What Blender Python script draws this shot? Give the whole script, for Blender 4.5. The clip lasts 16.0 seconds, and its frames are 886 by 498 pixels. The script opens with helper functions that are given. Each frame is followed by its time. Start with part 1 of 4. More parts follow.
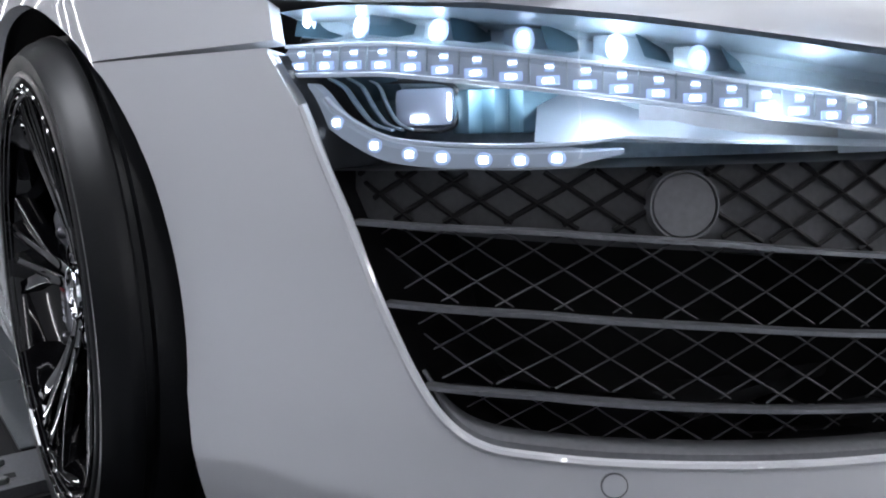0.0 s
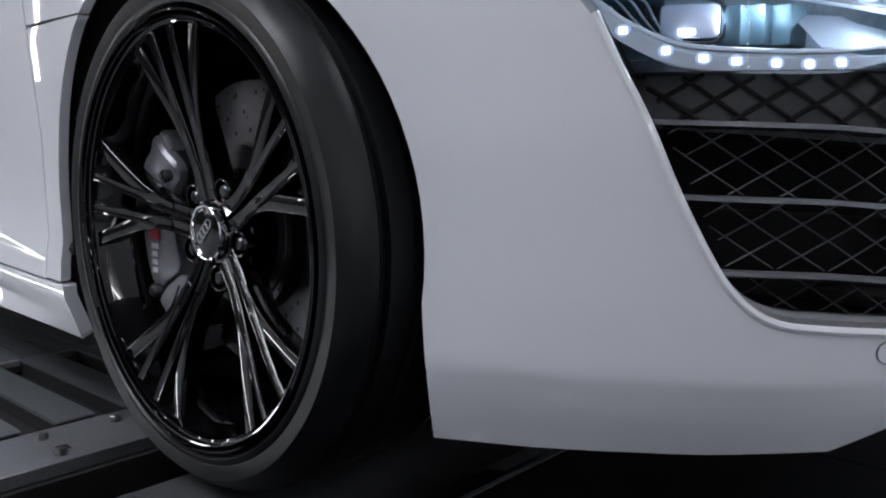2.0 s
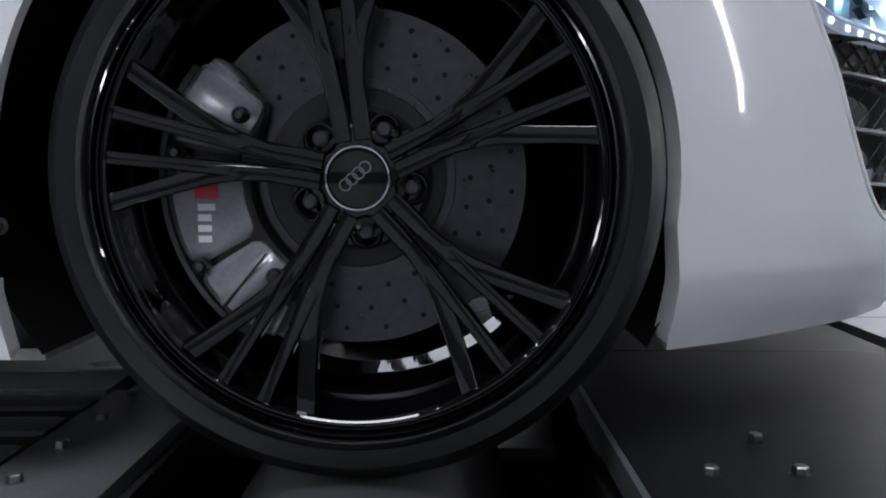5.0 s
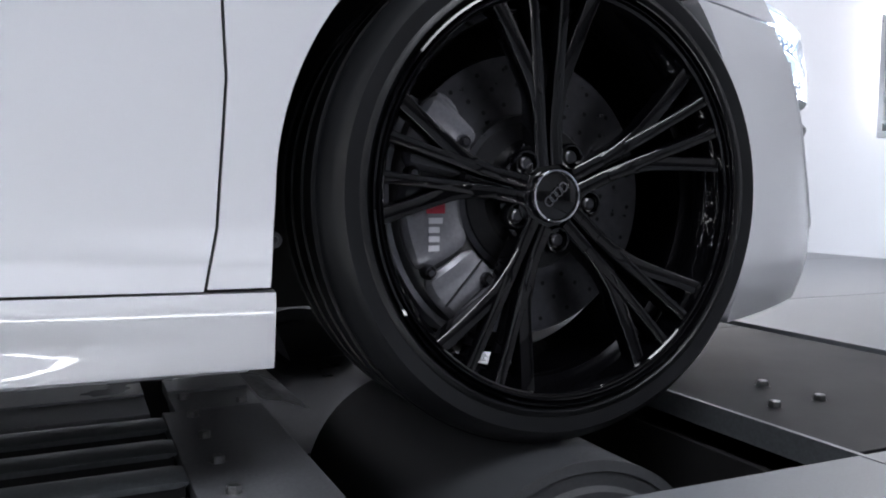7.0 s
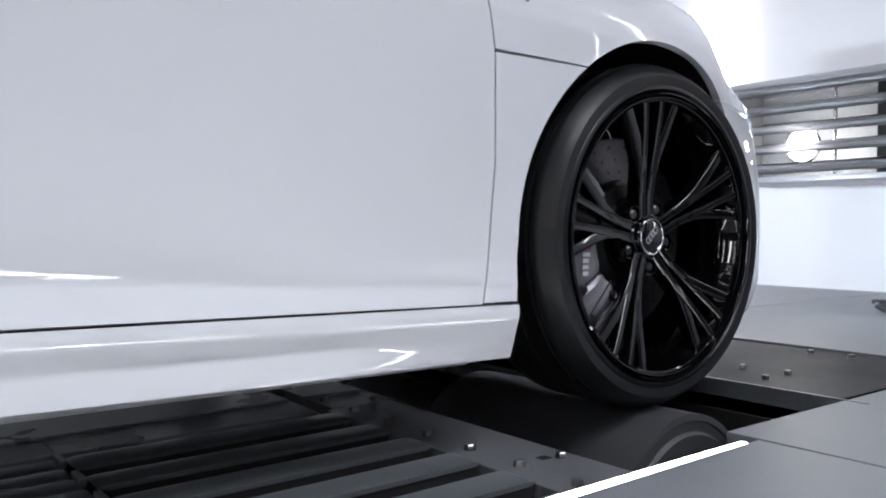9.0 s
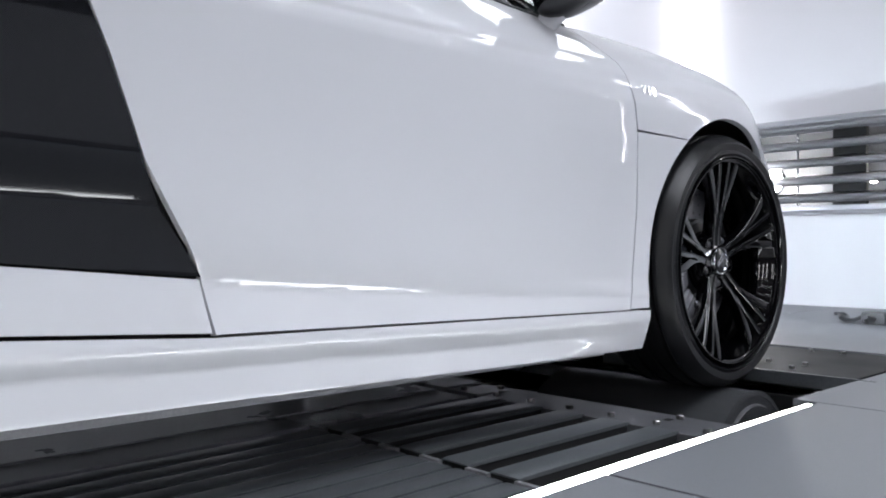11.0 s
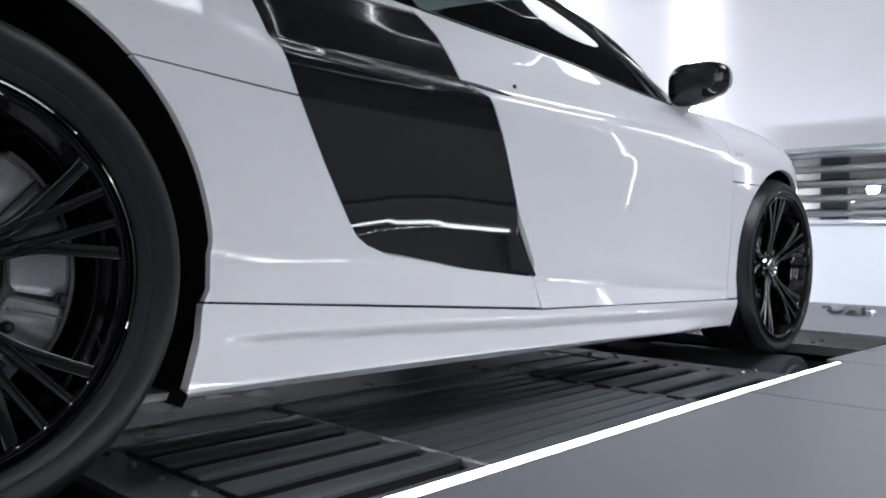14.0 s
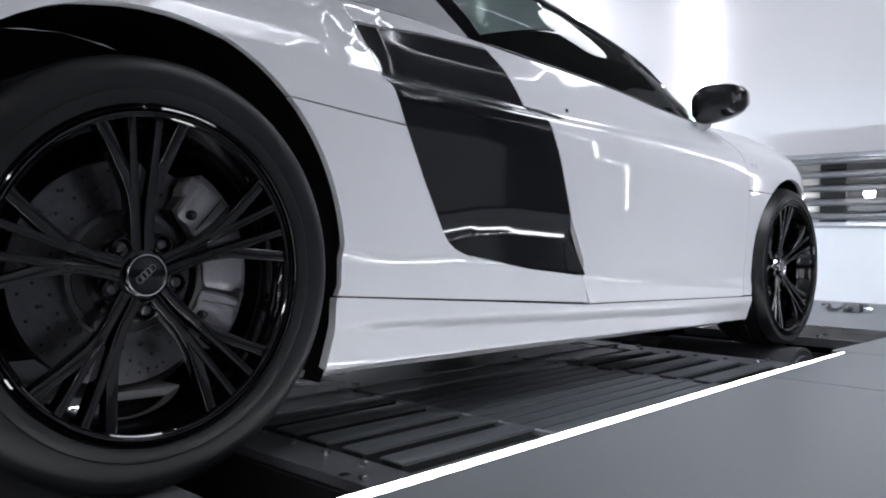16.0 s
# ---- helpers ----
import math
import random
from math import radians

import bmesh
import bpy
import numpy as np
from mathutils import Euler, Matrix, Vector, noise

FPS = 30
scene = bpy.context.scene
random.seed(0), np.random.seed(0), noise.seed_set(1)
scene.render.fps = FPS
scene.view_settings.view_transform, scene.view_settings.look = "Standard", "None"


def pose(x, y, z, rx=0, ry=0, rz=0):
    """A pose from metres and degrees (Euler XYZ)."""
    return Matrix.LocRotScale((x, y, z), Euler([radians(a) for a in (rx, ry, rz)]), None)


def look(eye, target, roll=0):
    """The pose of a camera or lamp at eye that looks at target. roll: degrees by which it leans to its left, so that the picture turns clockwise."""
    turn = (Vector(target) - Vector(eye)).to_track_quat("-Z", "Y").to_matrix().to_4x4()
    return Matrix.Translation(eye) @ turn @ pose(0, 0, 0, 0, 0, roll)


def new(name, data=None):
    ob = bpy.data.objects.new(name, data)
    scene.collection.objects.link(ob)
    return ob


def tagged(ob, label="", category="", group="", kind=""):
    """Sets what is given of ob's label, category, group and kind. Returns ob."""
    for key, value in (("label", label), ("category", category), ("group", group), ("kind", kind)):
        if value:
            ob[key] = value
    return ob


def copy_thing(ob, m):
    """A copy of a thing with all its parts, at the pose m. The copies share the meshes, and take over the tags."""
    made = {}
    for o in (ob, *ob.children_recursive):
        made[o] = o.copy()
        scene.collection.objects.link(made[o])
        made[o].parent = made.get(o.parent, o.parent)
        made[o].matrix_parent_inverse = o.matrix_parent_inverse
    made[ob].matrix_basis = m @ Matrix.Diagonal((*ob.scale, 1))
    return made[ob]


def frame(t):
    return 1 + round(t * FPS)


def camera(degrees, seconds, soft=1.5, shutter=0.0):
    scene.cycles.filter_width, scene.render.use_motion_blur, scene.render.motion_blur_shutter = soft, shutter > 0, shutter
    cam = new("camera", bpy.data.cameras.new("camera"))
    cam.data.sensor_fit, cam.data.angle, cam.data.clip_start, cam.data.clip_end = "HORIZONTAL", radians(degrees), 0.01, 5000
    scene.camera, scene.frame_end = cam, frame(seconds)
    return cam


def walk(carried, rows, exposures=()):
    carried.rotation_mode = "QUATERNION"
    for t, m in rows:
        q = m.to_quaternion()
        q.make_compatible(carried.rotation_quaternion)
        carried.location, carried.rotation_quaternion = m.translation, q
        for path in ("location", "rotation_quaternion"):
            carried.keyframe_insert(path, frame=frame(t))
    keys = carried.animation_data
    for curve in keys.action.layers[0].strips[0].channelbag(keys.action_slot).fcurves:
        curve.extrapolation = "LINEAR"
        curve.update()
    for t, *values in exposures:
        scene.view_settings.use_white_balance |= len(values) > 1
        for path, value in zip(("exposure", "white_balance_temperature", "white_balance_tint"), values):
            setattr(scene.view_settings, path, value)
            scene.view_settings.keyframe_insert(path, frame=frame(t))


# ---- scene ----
cam = camera(57.0, 16.0, soft=2.0)
PATH = [
    (0, (1.086, -1.087, 0.529), (-0.525, 0.061, 0.232), -1.5),
    (0.5, (1.059, -1.147, 0.512), (-0.51, 0.062, 0.232), -1.2),
    (1, (1.019, -1.218, 0.494), (-0.496, 0.057, 0.214), -1.0),
    (1.5, (0.961, -1.299, 0.479), (-0.486, 0.05, 0.183), -0.9),
    (2, (0.876, -1.398, 0.444), (-0.48, 0.048, 0.176), -0.5),
    (2.5, (0.773, -1.482, 0.424), (-0.457, 0.07, 0.143), -0.6),
    (3, (0.649, -1.574, 0.406), (-0.385, 0.114, 0.122), -0.4),
    (3.5, (0.533, -1.634, 0.386), (-0.308, 0.161, 0.116), -0.6),
    (6, (-0.222, -1.729, 0.335), (0.262, 0.205, 0.178), 0.7),
    (6.5, (-0.378, -1.74, 0.335), (0.269, 0.147, 0.196), 0.6),
    (7, (-0.546, -1.754, 0.336), (0.282, 0.062, 0.202), 0.5),
    (7.5, (-0.707, -1.772, 0.336), (0.264, -0.028, 0.216), 0.5),
    (8, (-0.882, -1.785, 0.34), (0.217, -0.117, 0.242), 0.4),
    (8.5, (-1.041, -1.804, 0.342), (0.139, -0.191, 0.271), 0.3),
    (9, (-1.218, -1.818, 0.347), (0.022, -0.249, 0.298), 0.3),
    (9.5, (-1.38, -1.836, 0.349), (-0.104, -0.296, 0.319), 0.2),
    (10, (-1.552, -1.854, 0.354), (-0.24, -0.345, 0.34), 0.1),
    (12.5, (-2.384, -1.942, 0.359), (-0.96, -0.538, 0.363), 0.7),
    (13, (-2.573, -1.975, 0.37), (-1.139, -0.581, 0.366), 0.9),
    (13.5, (-2.75, -2.006, 0.378), (-1.306, -0.622, 0.372), 1.1),
    (14, (-2.928, -2.043, 0.388), (-1.479, -0.664, 0.38), 1.1),
    (14.5, (-3.067, -2.083, 0.39), (-1.616, -0.707, 0.382), 1.1),
    (15, (-3.172, -2.111, 0.383), (-1.72, -0.735, 0.382), 0.9),
    (15.5, (-3.231, -2.11, 0.399), (-1.774, -0.74, 0.386), 1.2),
    (16, (-3.27, -2.109, 0.396), (-1.81, -0.743, 0.385), 1.2),
]
walk(cam, [(t, look(eye, target, roll)) for t, eye, target, roll in PATH], [(0.0, -0.20), (1.5, -0.16), (3.5, -0.25), (6.0, 0.0), (8.5, 0.0), (16.0, 0.0)])

# ---- world and light ----
world = bpy.data.worlds.new("room_dark")
scene.world = world
world.use_nodes = True
world.node_tree.nodes["Background"].inputs[0].default_value = (0.6, 0.65, 0.75, 1)
world.node_tree.nodes["Background"].inputs[1].default_value = 0.008

FLOOR, RIG = 0.037, -0.003


def area_lamp(name, place, target, sx, sy, power, colour=(0.93, 0.95, 1.0)):
    data = bpy.data.lights.new(name, "AREA")
    data.shape, data.size, data.size_y, data.energy, data.color = "RECTANGLE", sx, sy, power, colour
    ob = new(name, data)
    ob.matrix_world = look(place, target)
    return tagged(ob, "white ceiling light panel of the test room", "lamp")


COOL = (0.88, 0.91, 1.0)
area_lamp("ceiling_lamp", (-0.45, -2.9, 3.1), (-0.45, -2.85, 0.0), 1.4, 1.8, 74, COOL).data.spread = radians(108)
area_lamp("ceiling_lamp", (0.2, 2.9, 3.1), (0.2, 2.9, 0), 4.8, 2.6, 150, COOL)


def head_spot(y):
    data = bpy.data.lights.new("headlamp_beam", "AREA")
    data.shape, data.size, data.size_y, data.energy, data.color = "RECTANGLE", 0.40, 0.06, 5.5, (0.8, 0.9, 1.0)
    data.spread = radians(80)
    ob = new("headlamp_beam", data)
    ob.matrix_world = look((0.80, y, 0.53), (3.1, y * 0.9, 0.30))
    return tagged(ob, "cool white beam of the headlamp", "lamp")


# added fill light, unseen itself, that brightens the headlamp's inner parts
def lamp_fill(x, y, z):
    data = bpy.data.lights.new("headlamp_glow", "POINT")
    data.energy, data.color, data.shadow_soft_size = 0.27, (0.70, 0.85, 1.0), 0.016
    ob = new("headlamp_glow", data)
    ob.location = (x, y, z)
    return tagged(ob, "added unseen cool white fill light inside the headlamp", "lamp")


head_spot(-0.60)
head_spot(0.60)

# ---- materials ----


def material(name, colour, rough=0.5, metal=0.0, coat=0.0, coat_rough=0.03, grain=0.0, grain_size=200.0, bump=0.0, bump_size=300.0, spec=0.5, blotch=0.0, blotch_size=3.0, random=0.0, rough_var=0.0, coat_ior=1.5):
    m = bpy.data.materials.new(name)
    m.use_nodes = True
    nt = m.node_tree
    b = nt.nodes["Principled BSDF"]
    b.inputs["Base Color"].default_value = (*colour, 1)
    b.inputs["Roughness"].default_value = rough
    b.inputs["Metallic"].default_value = metal
    b.inputs["Coat Weight"].default_value = coat
    b.inputs["Coat Roughness"].default_value = coat_rough
    b.inputs["Coat IOR"].default_value = coat_ior
    b.inputs["Specular IOR Level"].default_value = spec
    geo = nt.nodes.new("ShaderNodeNewGeometry")
    last = None
    for amount, size, detail in ((grain, grain_size, 4), (blotch, blotch_size, 6)):
        if amount:
            n = nt.nodes.new("ShaderNodeTexNoise")
            n.inputs["Scale"].default_value, n.inputs["Detail"].default_value = size, detail
            nt.links.new(geo.outputs["Position"], n.inputs["Vector"])
            r = nt.nodes.new("ShaderNodeMapRange")
            r.inputs["From Min"].default_value, r.inputs["From Max"].default_value = 0.3, 0.7
            r.inputs["To Min"].default_value, r.inputs["To Max"].default_value = 1 - amount, 1 + amount
            nt.links.new(n.outputs["Fac"], r.inputs["Value"])
            mul = nt.nodes.new("ShaderNodeVectorMath")
            mul.operation = "MULTIPLY"
            if last is None:
                mul.inputs[0].default_value = colour
            else:
                nt.links.new(last, mul.inputs[0])
            nt.links.new(r.outputs["Result"], mul.inputs[1])
            last = mul.outputs[0]
            if rough_var:
                q = nt.nodes.new("ShaderNodeMapRange")
                q.inputs["From Min"].default_value, q.inputs["From Max"].default_value = 0.3, 0.7
                q.inputs["To Min"].default_value, q.inputs["To Max"].default_value = rough - rough_var, rough + rough_var
                nt.links.new(n.outputs["Fac"], q.inputs["Value"])
                nt.links.new(q.outputs["Result"], b.inputs["Roughness"])
    if random:
        info = nt.nodes.new("ShaderNodeObjectInfo")
        r = nt.nodes.new("ShaderNodeMapRange")
        r.inputs["To Min"].default_value, r.inputs["To Max"].default_value = 1 - random, 1 + random
        nt.links.new(info.outputs["Random"], r.inputs["Value"])
        mul = nt.nodes.new("ShaderNodeVectorMath")
        mul.operation = "MULTIPLY"
        if last is None:
            mul.inputs[0].default_value = colour
        else:
            nt.links.new(last, mul.inputs[0])
        nt.links.new(r.outputs["Result"], mul.inputs[1])
        last = mul.outputs[0]
    if last is not None:
        nt.links.new(last, b.inputs["Base Color"])
    if bump:
        n = nt.nodes.new("ShaderNodeTexNoise")
        n.inputs["Scale"].default_value, n.inputs["Detail"].default_value = bump_size, 3
        nt.links.new(geo.outputs["Position"], n.inputs["Vector"])
        k = nt.nodes.new("ShaderNodeBump")
        k.inputs["Strength"].default_value, k.inputs["Distance"].default_value = bump, 0.002
        nt.links.new(n.outputs["Fac"], k.inputs["Height"])
        nt.links.new(k.outputs["Normal"], b.inputs["Normal"])
    return m


def glow(name, colour, strength):
    m = bpy.data.materials.new(name)
    m.use_nodes = True
    b = m.node_tree.nodes["Principled BSDF"]
    b.inputs["Base Color"].default_value = (*colour, 1)
    b.inputs["Emission Color"].default_value = (*colour, 1)
    b.inputs["Emission Strength"].default_value = strength
    return m


def clear(name, tint, gloss=1.0):
    """Thin clear pane: tinted see-through with a mirror sheen by Fresnel."""
    m = bpy.data.materials.new(name)
    m.use_nodes = True
    nt = m.node_tree
    nt.nodes.remove(nt.nodes["Principled BSDF"])
    t, g, mix, f = (nt.nodes.new(k) for k in ("ShaderNodeBsdfTransparent", "ShaderNodeBsdfGlossy", "ShaderNodeMixShader", "ShaderNodeFresnel"))
    t.inputs[0].default_value = (*tint, 1)
    g.inputs["Roughness"].default_value = 0.01
    f.inputs["IOR"].default_value = 1.5
    s = nt.nodes.new("ShaderNodeMath")
    s.operation = "MULTIPLY"
    s.inputs[1].default_value = gloss
    nt.links.new(f.outputs[0], s.inputs[0])
    nt.links.new(s.outputs[0], mix.inputs[0])
    nt.links.new(t.outputs[0], mix.inputs[1])
    nt.links.new(g.outputs[0], mix.inputs[2])
    nt.links.new(mix.outputs[0], nt.nodes["Material Output"].inputs[0])
    return m


PAINT = material("white_paint", (0.66, 0.67, 0.70), 0.5, coat=1.0, coat_rough=0.02, coat_ior=1.66, blotch=0.01, blotch_size=4)
BLADE = material("dark_gloss_panel", (0.006, 0.0065, 0.008), 0.07, coat=0.2, coat_rough=0.02, grain=0.1, grain_size=900)
CORE = material("black_plastic", (0.008, 0.008, 0.009), 0.7, grain=0.2)
TRIM = material("black_trim", (0.012, 0.012, 0.014), 0.35, grain=0.2, bump=0.1)
SATIN = material("satin_grey_slat", (0.22, 0.225, 0.24), 0.3, metal=0.6, grain=0.1)
GREY = material("grey_plastic", (0.15, 0.153, 0.163), 0.5, grain=0.10, bump=0.1, bump_size=900)
MESHMAT = material("grey_mesh", (0.05, 0.05, 0.056), 0.45, grain=0.1)
RUBBER = material("tyre_rubber", (0.0065, 0.007, 0.0082), 0.38, grain=0.2, grain_size=500, bump=0.12, bump_size=700, blotch=0.25, blotch_size=9, rough_var=0.06, spec=0.32)
RIM = material("gloss_black_rim", (0.0012, 0.0012, 0.0016), 0.05, coat=1.0, coat_rough=0.01, coat_ior=1.54, spec=0.05, rough_var=0.015, grain=0.1, grain_size=60)
CHROME = material("chrome", (0.86, 0.87, 0.90), 0.06, metal=1.0)
STEEL = material("brake_steel", (0.10, 0.10, 0.108), 0.3, metal=1.0, grain=0.12, grain_size=80, rough_var=0.03)
CALIPER = material("silver_caliper", (0.20, 0.20, 0.22), 0.36, metal=0.4, grain=0.1, bump=0.1)
RED = material("red_badge", (0.35, 0.01, 0.03), 0.4, grain=0.05)
PRINT = material("grey_print", (0.62, 0.62, 0.66), 0.5, grain=0.05)
BOLTMAT = material("zinc_bolt", (0.25, 0.25, 0.25), 0.3, metal=1.0, grain=0.2, random=0.2)
PANEL = material("grey_floor_panel", (0.138, 0.145, 0.159), 0.48, grain=0.06, grain_size=300, blotch=0.06, blotch_size=2.5, rough_var=0.03, bump=0.05)
RIGMAT = material("dark_steel_plate", (0.135, 0.138, 0.15), 0.36, metal=0.3, grain=0.15, grain_size=250, blotch=0.3, blotch_size=5, rough_var=0.1, bump=0.08)
INPLATE = material("grey_inner_plate", (0.26, 0.265, 0.28), 0.3, metal=0.3, grain=0.1, blotch=0.15, blotch_size=3, rough_var=0.06)
RIBMAT = material("dark_rib", (0.105, 0.115, 0.124), 0.34, metal=0.3, grain=0.15, blotch=0.08, blotch_size=8, rough_var=0.04)
ROLLER = material("roller_coating", (0.042, 0.044, 0.048), 0.44, grain=0.3, grain_size=600, bump=0.5, bump_size=900)
STRAP = material("pale_steel_strip", (0.36, 0.37, 0.385), 0.5, metal=0.1, grain=0.1, blotch=0.2, blotch_size=9)
ALU = material("bare_aluminium", (0.82, 0.82, 0.84), 0.4, metal=0.1, grain=0.15, grain_size=90, blotch=0.2, blotch_size=14)
# pale grey chosen to reflect fill light beneath the car
UNDER = material("grey_undertray", (0.34, 0.345, 0.36), 0.5, metal=0.2, grain=0.1, blotch=0.15, blotch_size=4)
WALL = material("white_wall", (0.78, 0.78, 0.81), 0.6, grain=0.02, blotch=0.02, blotch_size=1.5, bump=0.03)
CEIL = material("dark_ceiling", (0.06, 0.06, 0.066), 0.7, grain=0.05, blotch=0.1)
DARKWALL = material("dark_grey_wall", (0.085, 0.086, 0.095), 0.6, grain=0.05, blotch=0.1, blotch_size=1.5)
SIDEWALL = material("grey_wall_cladding", (0.34, 0.345, 0.365), 0.6, grain=0.05, blotch=0.06, blotch_size=1.2)
LOUVRE = material("grey_metal_slat", (0.33, 0.33, 0.35), 0.35, metal=0.5, grain=0.1, blotch=0.1)
# near-black: stands in for shade in pits, slots and holes, also for black parts
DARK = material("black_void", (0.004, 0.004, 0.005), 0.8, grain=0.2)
LEATHER = material("black_leather", (0.012, 0.012, 0.013), 0.55, grain=0.2, bump=0.2)
CABLE = material("grey_cable", (0.07, 0.07, 0.075), 0.5, grain=0.2)
GLASS = clear("tinted_side_glass", (0.35, 0.46, 0.42), 1.0)
LENS = clear("clear_lamp_lens", (0.93, 0.95, 0.98), 0.35)
LIGHTBAR = glow("floor_light_bar", (0.93, 0.96, 1.0), 15.0)
TUBE = glow("ceiling_tube", (0.88, 0.92, 1.0), 18.0)
PANELGLOW = glow("ceiling_panel", (0.9, 0.94, 1.0), 6.0)
WALLTUBE = glow("wall_light_strip", (0.97, 0.96, 1.0), 20.0)
LED = glow("cool_led", (0.82, 0.90, 1.0), 9.0)
MIRROR = material("dark_mirror_glass", (0.02, 0.021, 0.023), 0.25, metal=0.2, coat=0.5, blotch=0.03)
LEDSOFT = glow("cool_led_guide", (0.24, 0.28, 0.34), 0.52)
LEDLENS = glow("cool_led_lens", (0.50, 0.64, 0.92), 0.42)
FAN = material("teal_lamp_fin", (0.10, 0.17, 0.21), 0.45, metal=0.4)
PLATE = material("dark_cover_plate", (0.008, 0.0085, 0.010), 0.5, spec=0.05, grain=0.1, blotch=0.2, blotch_size=4, rough_var=0.05)
LAMPHOT = glow("work_lamp", (1.0, 0.98, 0.95), 60.0)
REFLECTOR = material("lamp_reflector", (0.70, 0.75, 0.82), 0.3, metal=0.1, coat=0.3)
HOUSING = material("lamp_housing", (0.34, 0.40, 0.45), 0.3, metal=0.4, grain=0.15, grain_size=120)
INNER = material("lamp_inner_panel", (0.55, 0.54, 0.56), 0.5, grain=0.05)
STRIP = material("lamp_blue_strip", (0.52, 0.60, 0.66), 0.3, metal=0.15, coat=1.0, grain=0.05)
PROJ = material("projector_glass", (0.62, 0.66, 0.78), 0.15, metal=0.3, coat=1.0)

# ---- mesh helpers ----


def link_mesh(name, bm, mat, smooth=True):
    me = bpy.data.meshes.new(name)
    bm.normal_update()
    bm.to_mesh(me)
    bm.free()
    for m in mat if isinstance(mat, (list, tuple)) else (mat,):
        me.materials.append(m)
    if smooth:
        me.shade_smooth()
        me.set_sharp_from_angle(angle=radians(38))
    return me


def part(name, bm, mat, parent=None, label="", smooth=True):
    ob = new(name, link_mesh(name, bm, mat, smooth) if isinstance(bm, bmesh.types.BMesh) else bm)
    ob.parent = parent
    return tagged(ob, label)


def box(bm, lo, hi, bevel=0.0):
    lo, hi = Vector(lo), Vector(hi)
    r = bmesh.ops.create_cube(bm, size=1.0, matrix=Matrix.LocRotScale((lo + hi) / 2, None, hi - lo))
    if bevel:
        edges = {e for v in r["verts"] for e in v.link_edges}
        bmesh.ops.bevel(bm, geom=list(edges), offset=bevel, segments=2, affect="EDGES", profile=0.6)
    return bm


def boxed(lo, hi, bevel=0.0):
    return box(bmesh.new(), lo, hi, bevel)


def lathe(profile, n=64, bm=None, closed=False):
    """Profile of (radius, y) turned about the y axis."""
    bm = bm or bmesh.new()
    rings = []
    for r, y in profile:
        rings.append([bm.verts.new((r * math.cos(2 * math.pi * k / n), y, r * math.sin(2 * math.pi * k / n))) for k in range(n)] if r > 1e-6 else [bm.verts.new((0, y, 0))])
    pairs = list(zip(rings, rings[1:] + rings[:1] if closed else rings[1:]))
    for a, b in pairs:
        for k in range(n):
            j = (k + 1) % n
            q = [a[k % len(a)], a[j % len(a)], b[j % len(b)], b[k % len(b)]]
            q = list(dict.fromkeys(q))
            if len(q) > 2:
                bm.faces.new(q)
    bmesh.ops.recalc_face_normals(bm, faces=bm.faces[:])
    return bm


CROWN = [(-1, -1), (1, -1), (1, .86), (.93, .95), (.80, 1.0), (0, .90), (-.80, 1.0), (-.93, .95), (-1, .86)]


def sweep(points, half_w, half_h, bm=None, up=None, round_n=0):
    """A bar along points; half sizes may be lists. up: the bar's height direction."""
    bm = bm or bmesh.new()
    pts = [Vector(p) for p in points]
    hw = half_w if isinstance(half_w, (list, tuple)) else [half_w] * len(pts)
    hh = half_h if isinstance(half_h, (list, tuple)) else [half_h] * len(pts)
    rings = []
    for i, p in enumerate(pts):
        d = (pts[min(i + 1, len(pts) - 1)] - pts[max(i - 1, 0)]).normalized()
        u = Vector(up) if up else Vector((0, 0, 1))
        side = d.cross(u).normalized()
        u = side.cross(d).normalized()
        if round_n:
            offs = [(math.cos(2 * math.pi * k / round_n), math.sin(2 * math.pi * k / round_n)) for k in range(round_n)]
        else:
            offs = CROWN if up and round_n is None else [(-1, -1), (1, -1), (1, 0.55), (0.62, 1), (-0.62, 1), (-1, 0.55)]
        rings.append([bm.verts.new(p + side * a * hw[i] + u * b * hh[i]) for a, b in offs])
    n = len(rings[0])
    for a, b in zip(rings, rings[1:]):
        for k in range(n):
            bm.faces.new((a[k], a[(k + 1) % n], b[(k + 1) % n], b[k]))
    bm.faces.new(rings[0][::-1])
    bm.faces.new(rings[-1])
    bmesh.ops.recalc_face_normals(bm, faces=bm.faces[:])
    return bm


def rod(a, b, r, n=10, bm=None):
    return sweep([a, b], r, r, bm, up=(0.31, 0.2, 0.93), round_n=n)


def loft(rows, bm=None, thick=0.0):
    """A sheet through rows of points."""
    bm = bm or bmesh.new()
    vs = [[bm.verts.new(p) for p in row] for row in rows]
    for a, b in zip(vs, vs[1:]):
        for k in range(len(a) - 1):
            bm.faces.new((a[k], a[k + 1], b[k + 1], b[k]))
    if thick:
        bmesh.ops.solidify(bm, geom=bm.faces[:], thickness=thick)
    bmesh.ops.recalc_face_normals(bm, faces=bm.faces[:])
    return bm


# ---- the room ----


def structure(name, bm, mat, label, smooth=False):
    return tagged(part(name, bm, mat, None, label, smooth), kind="structure", category=name.split("_")[0])


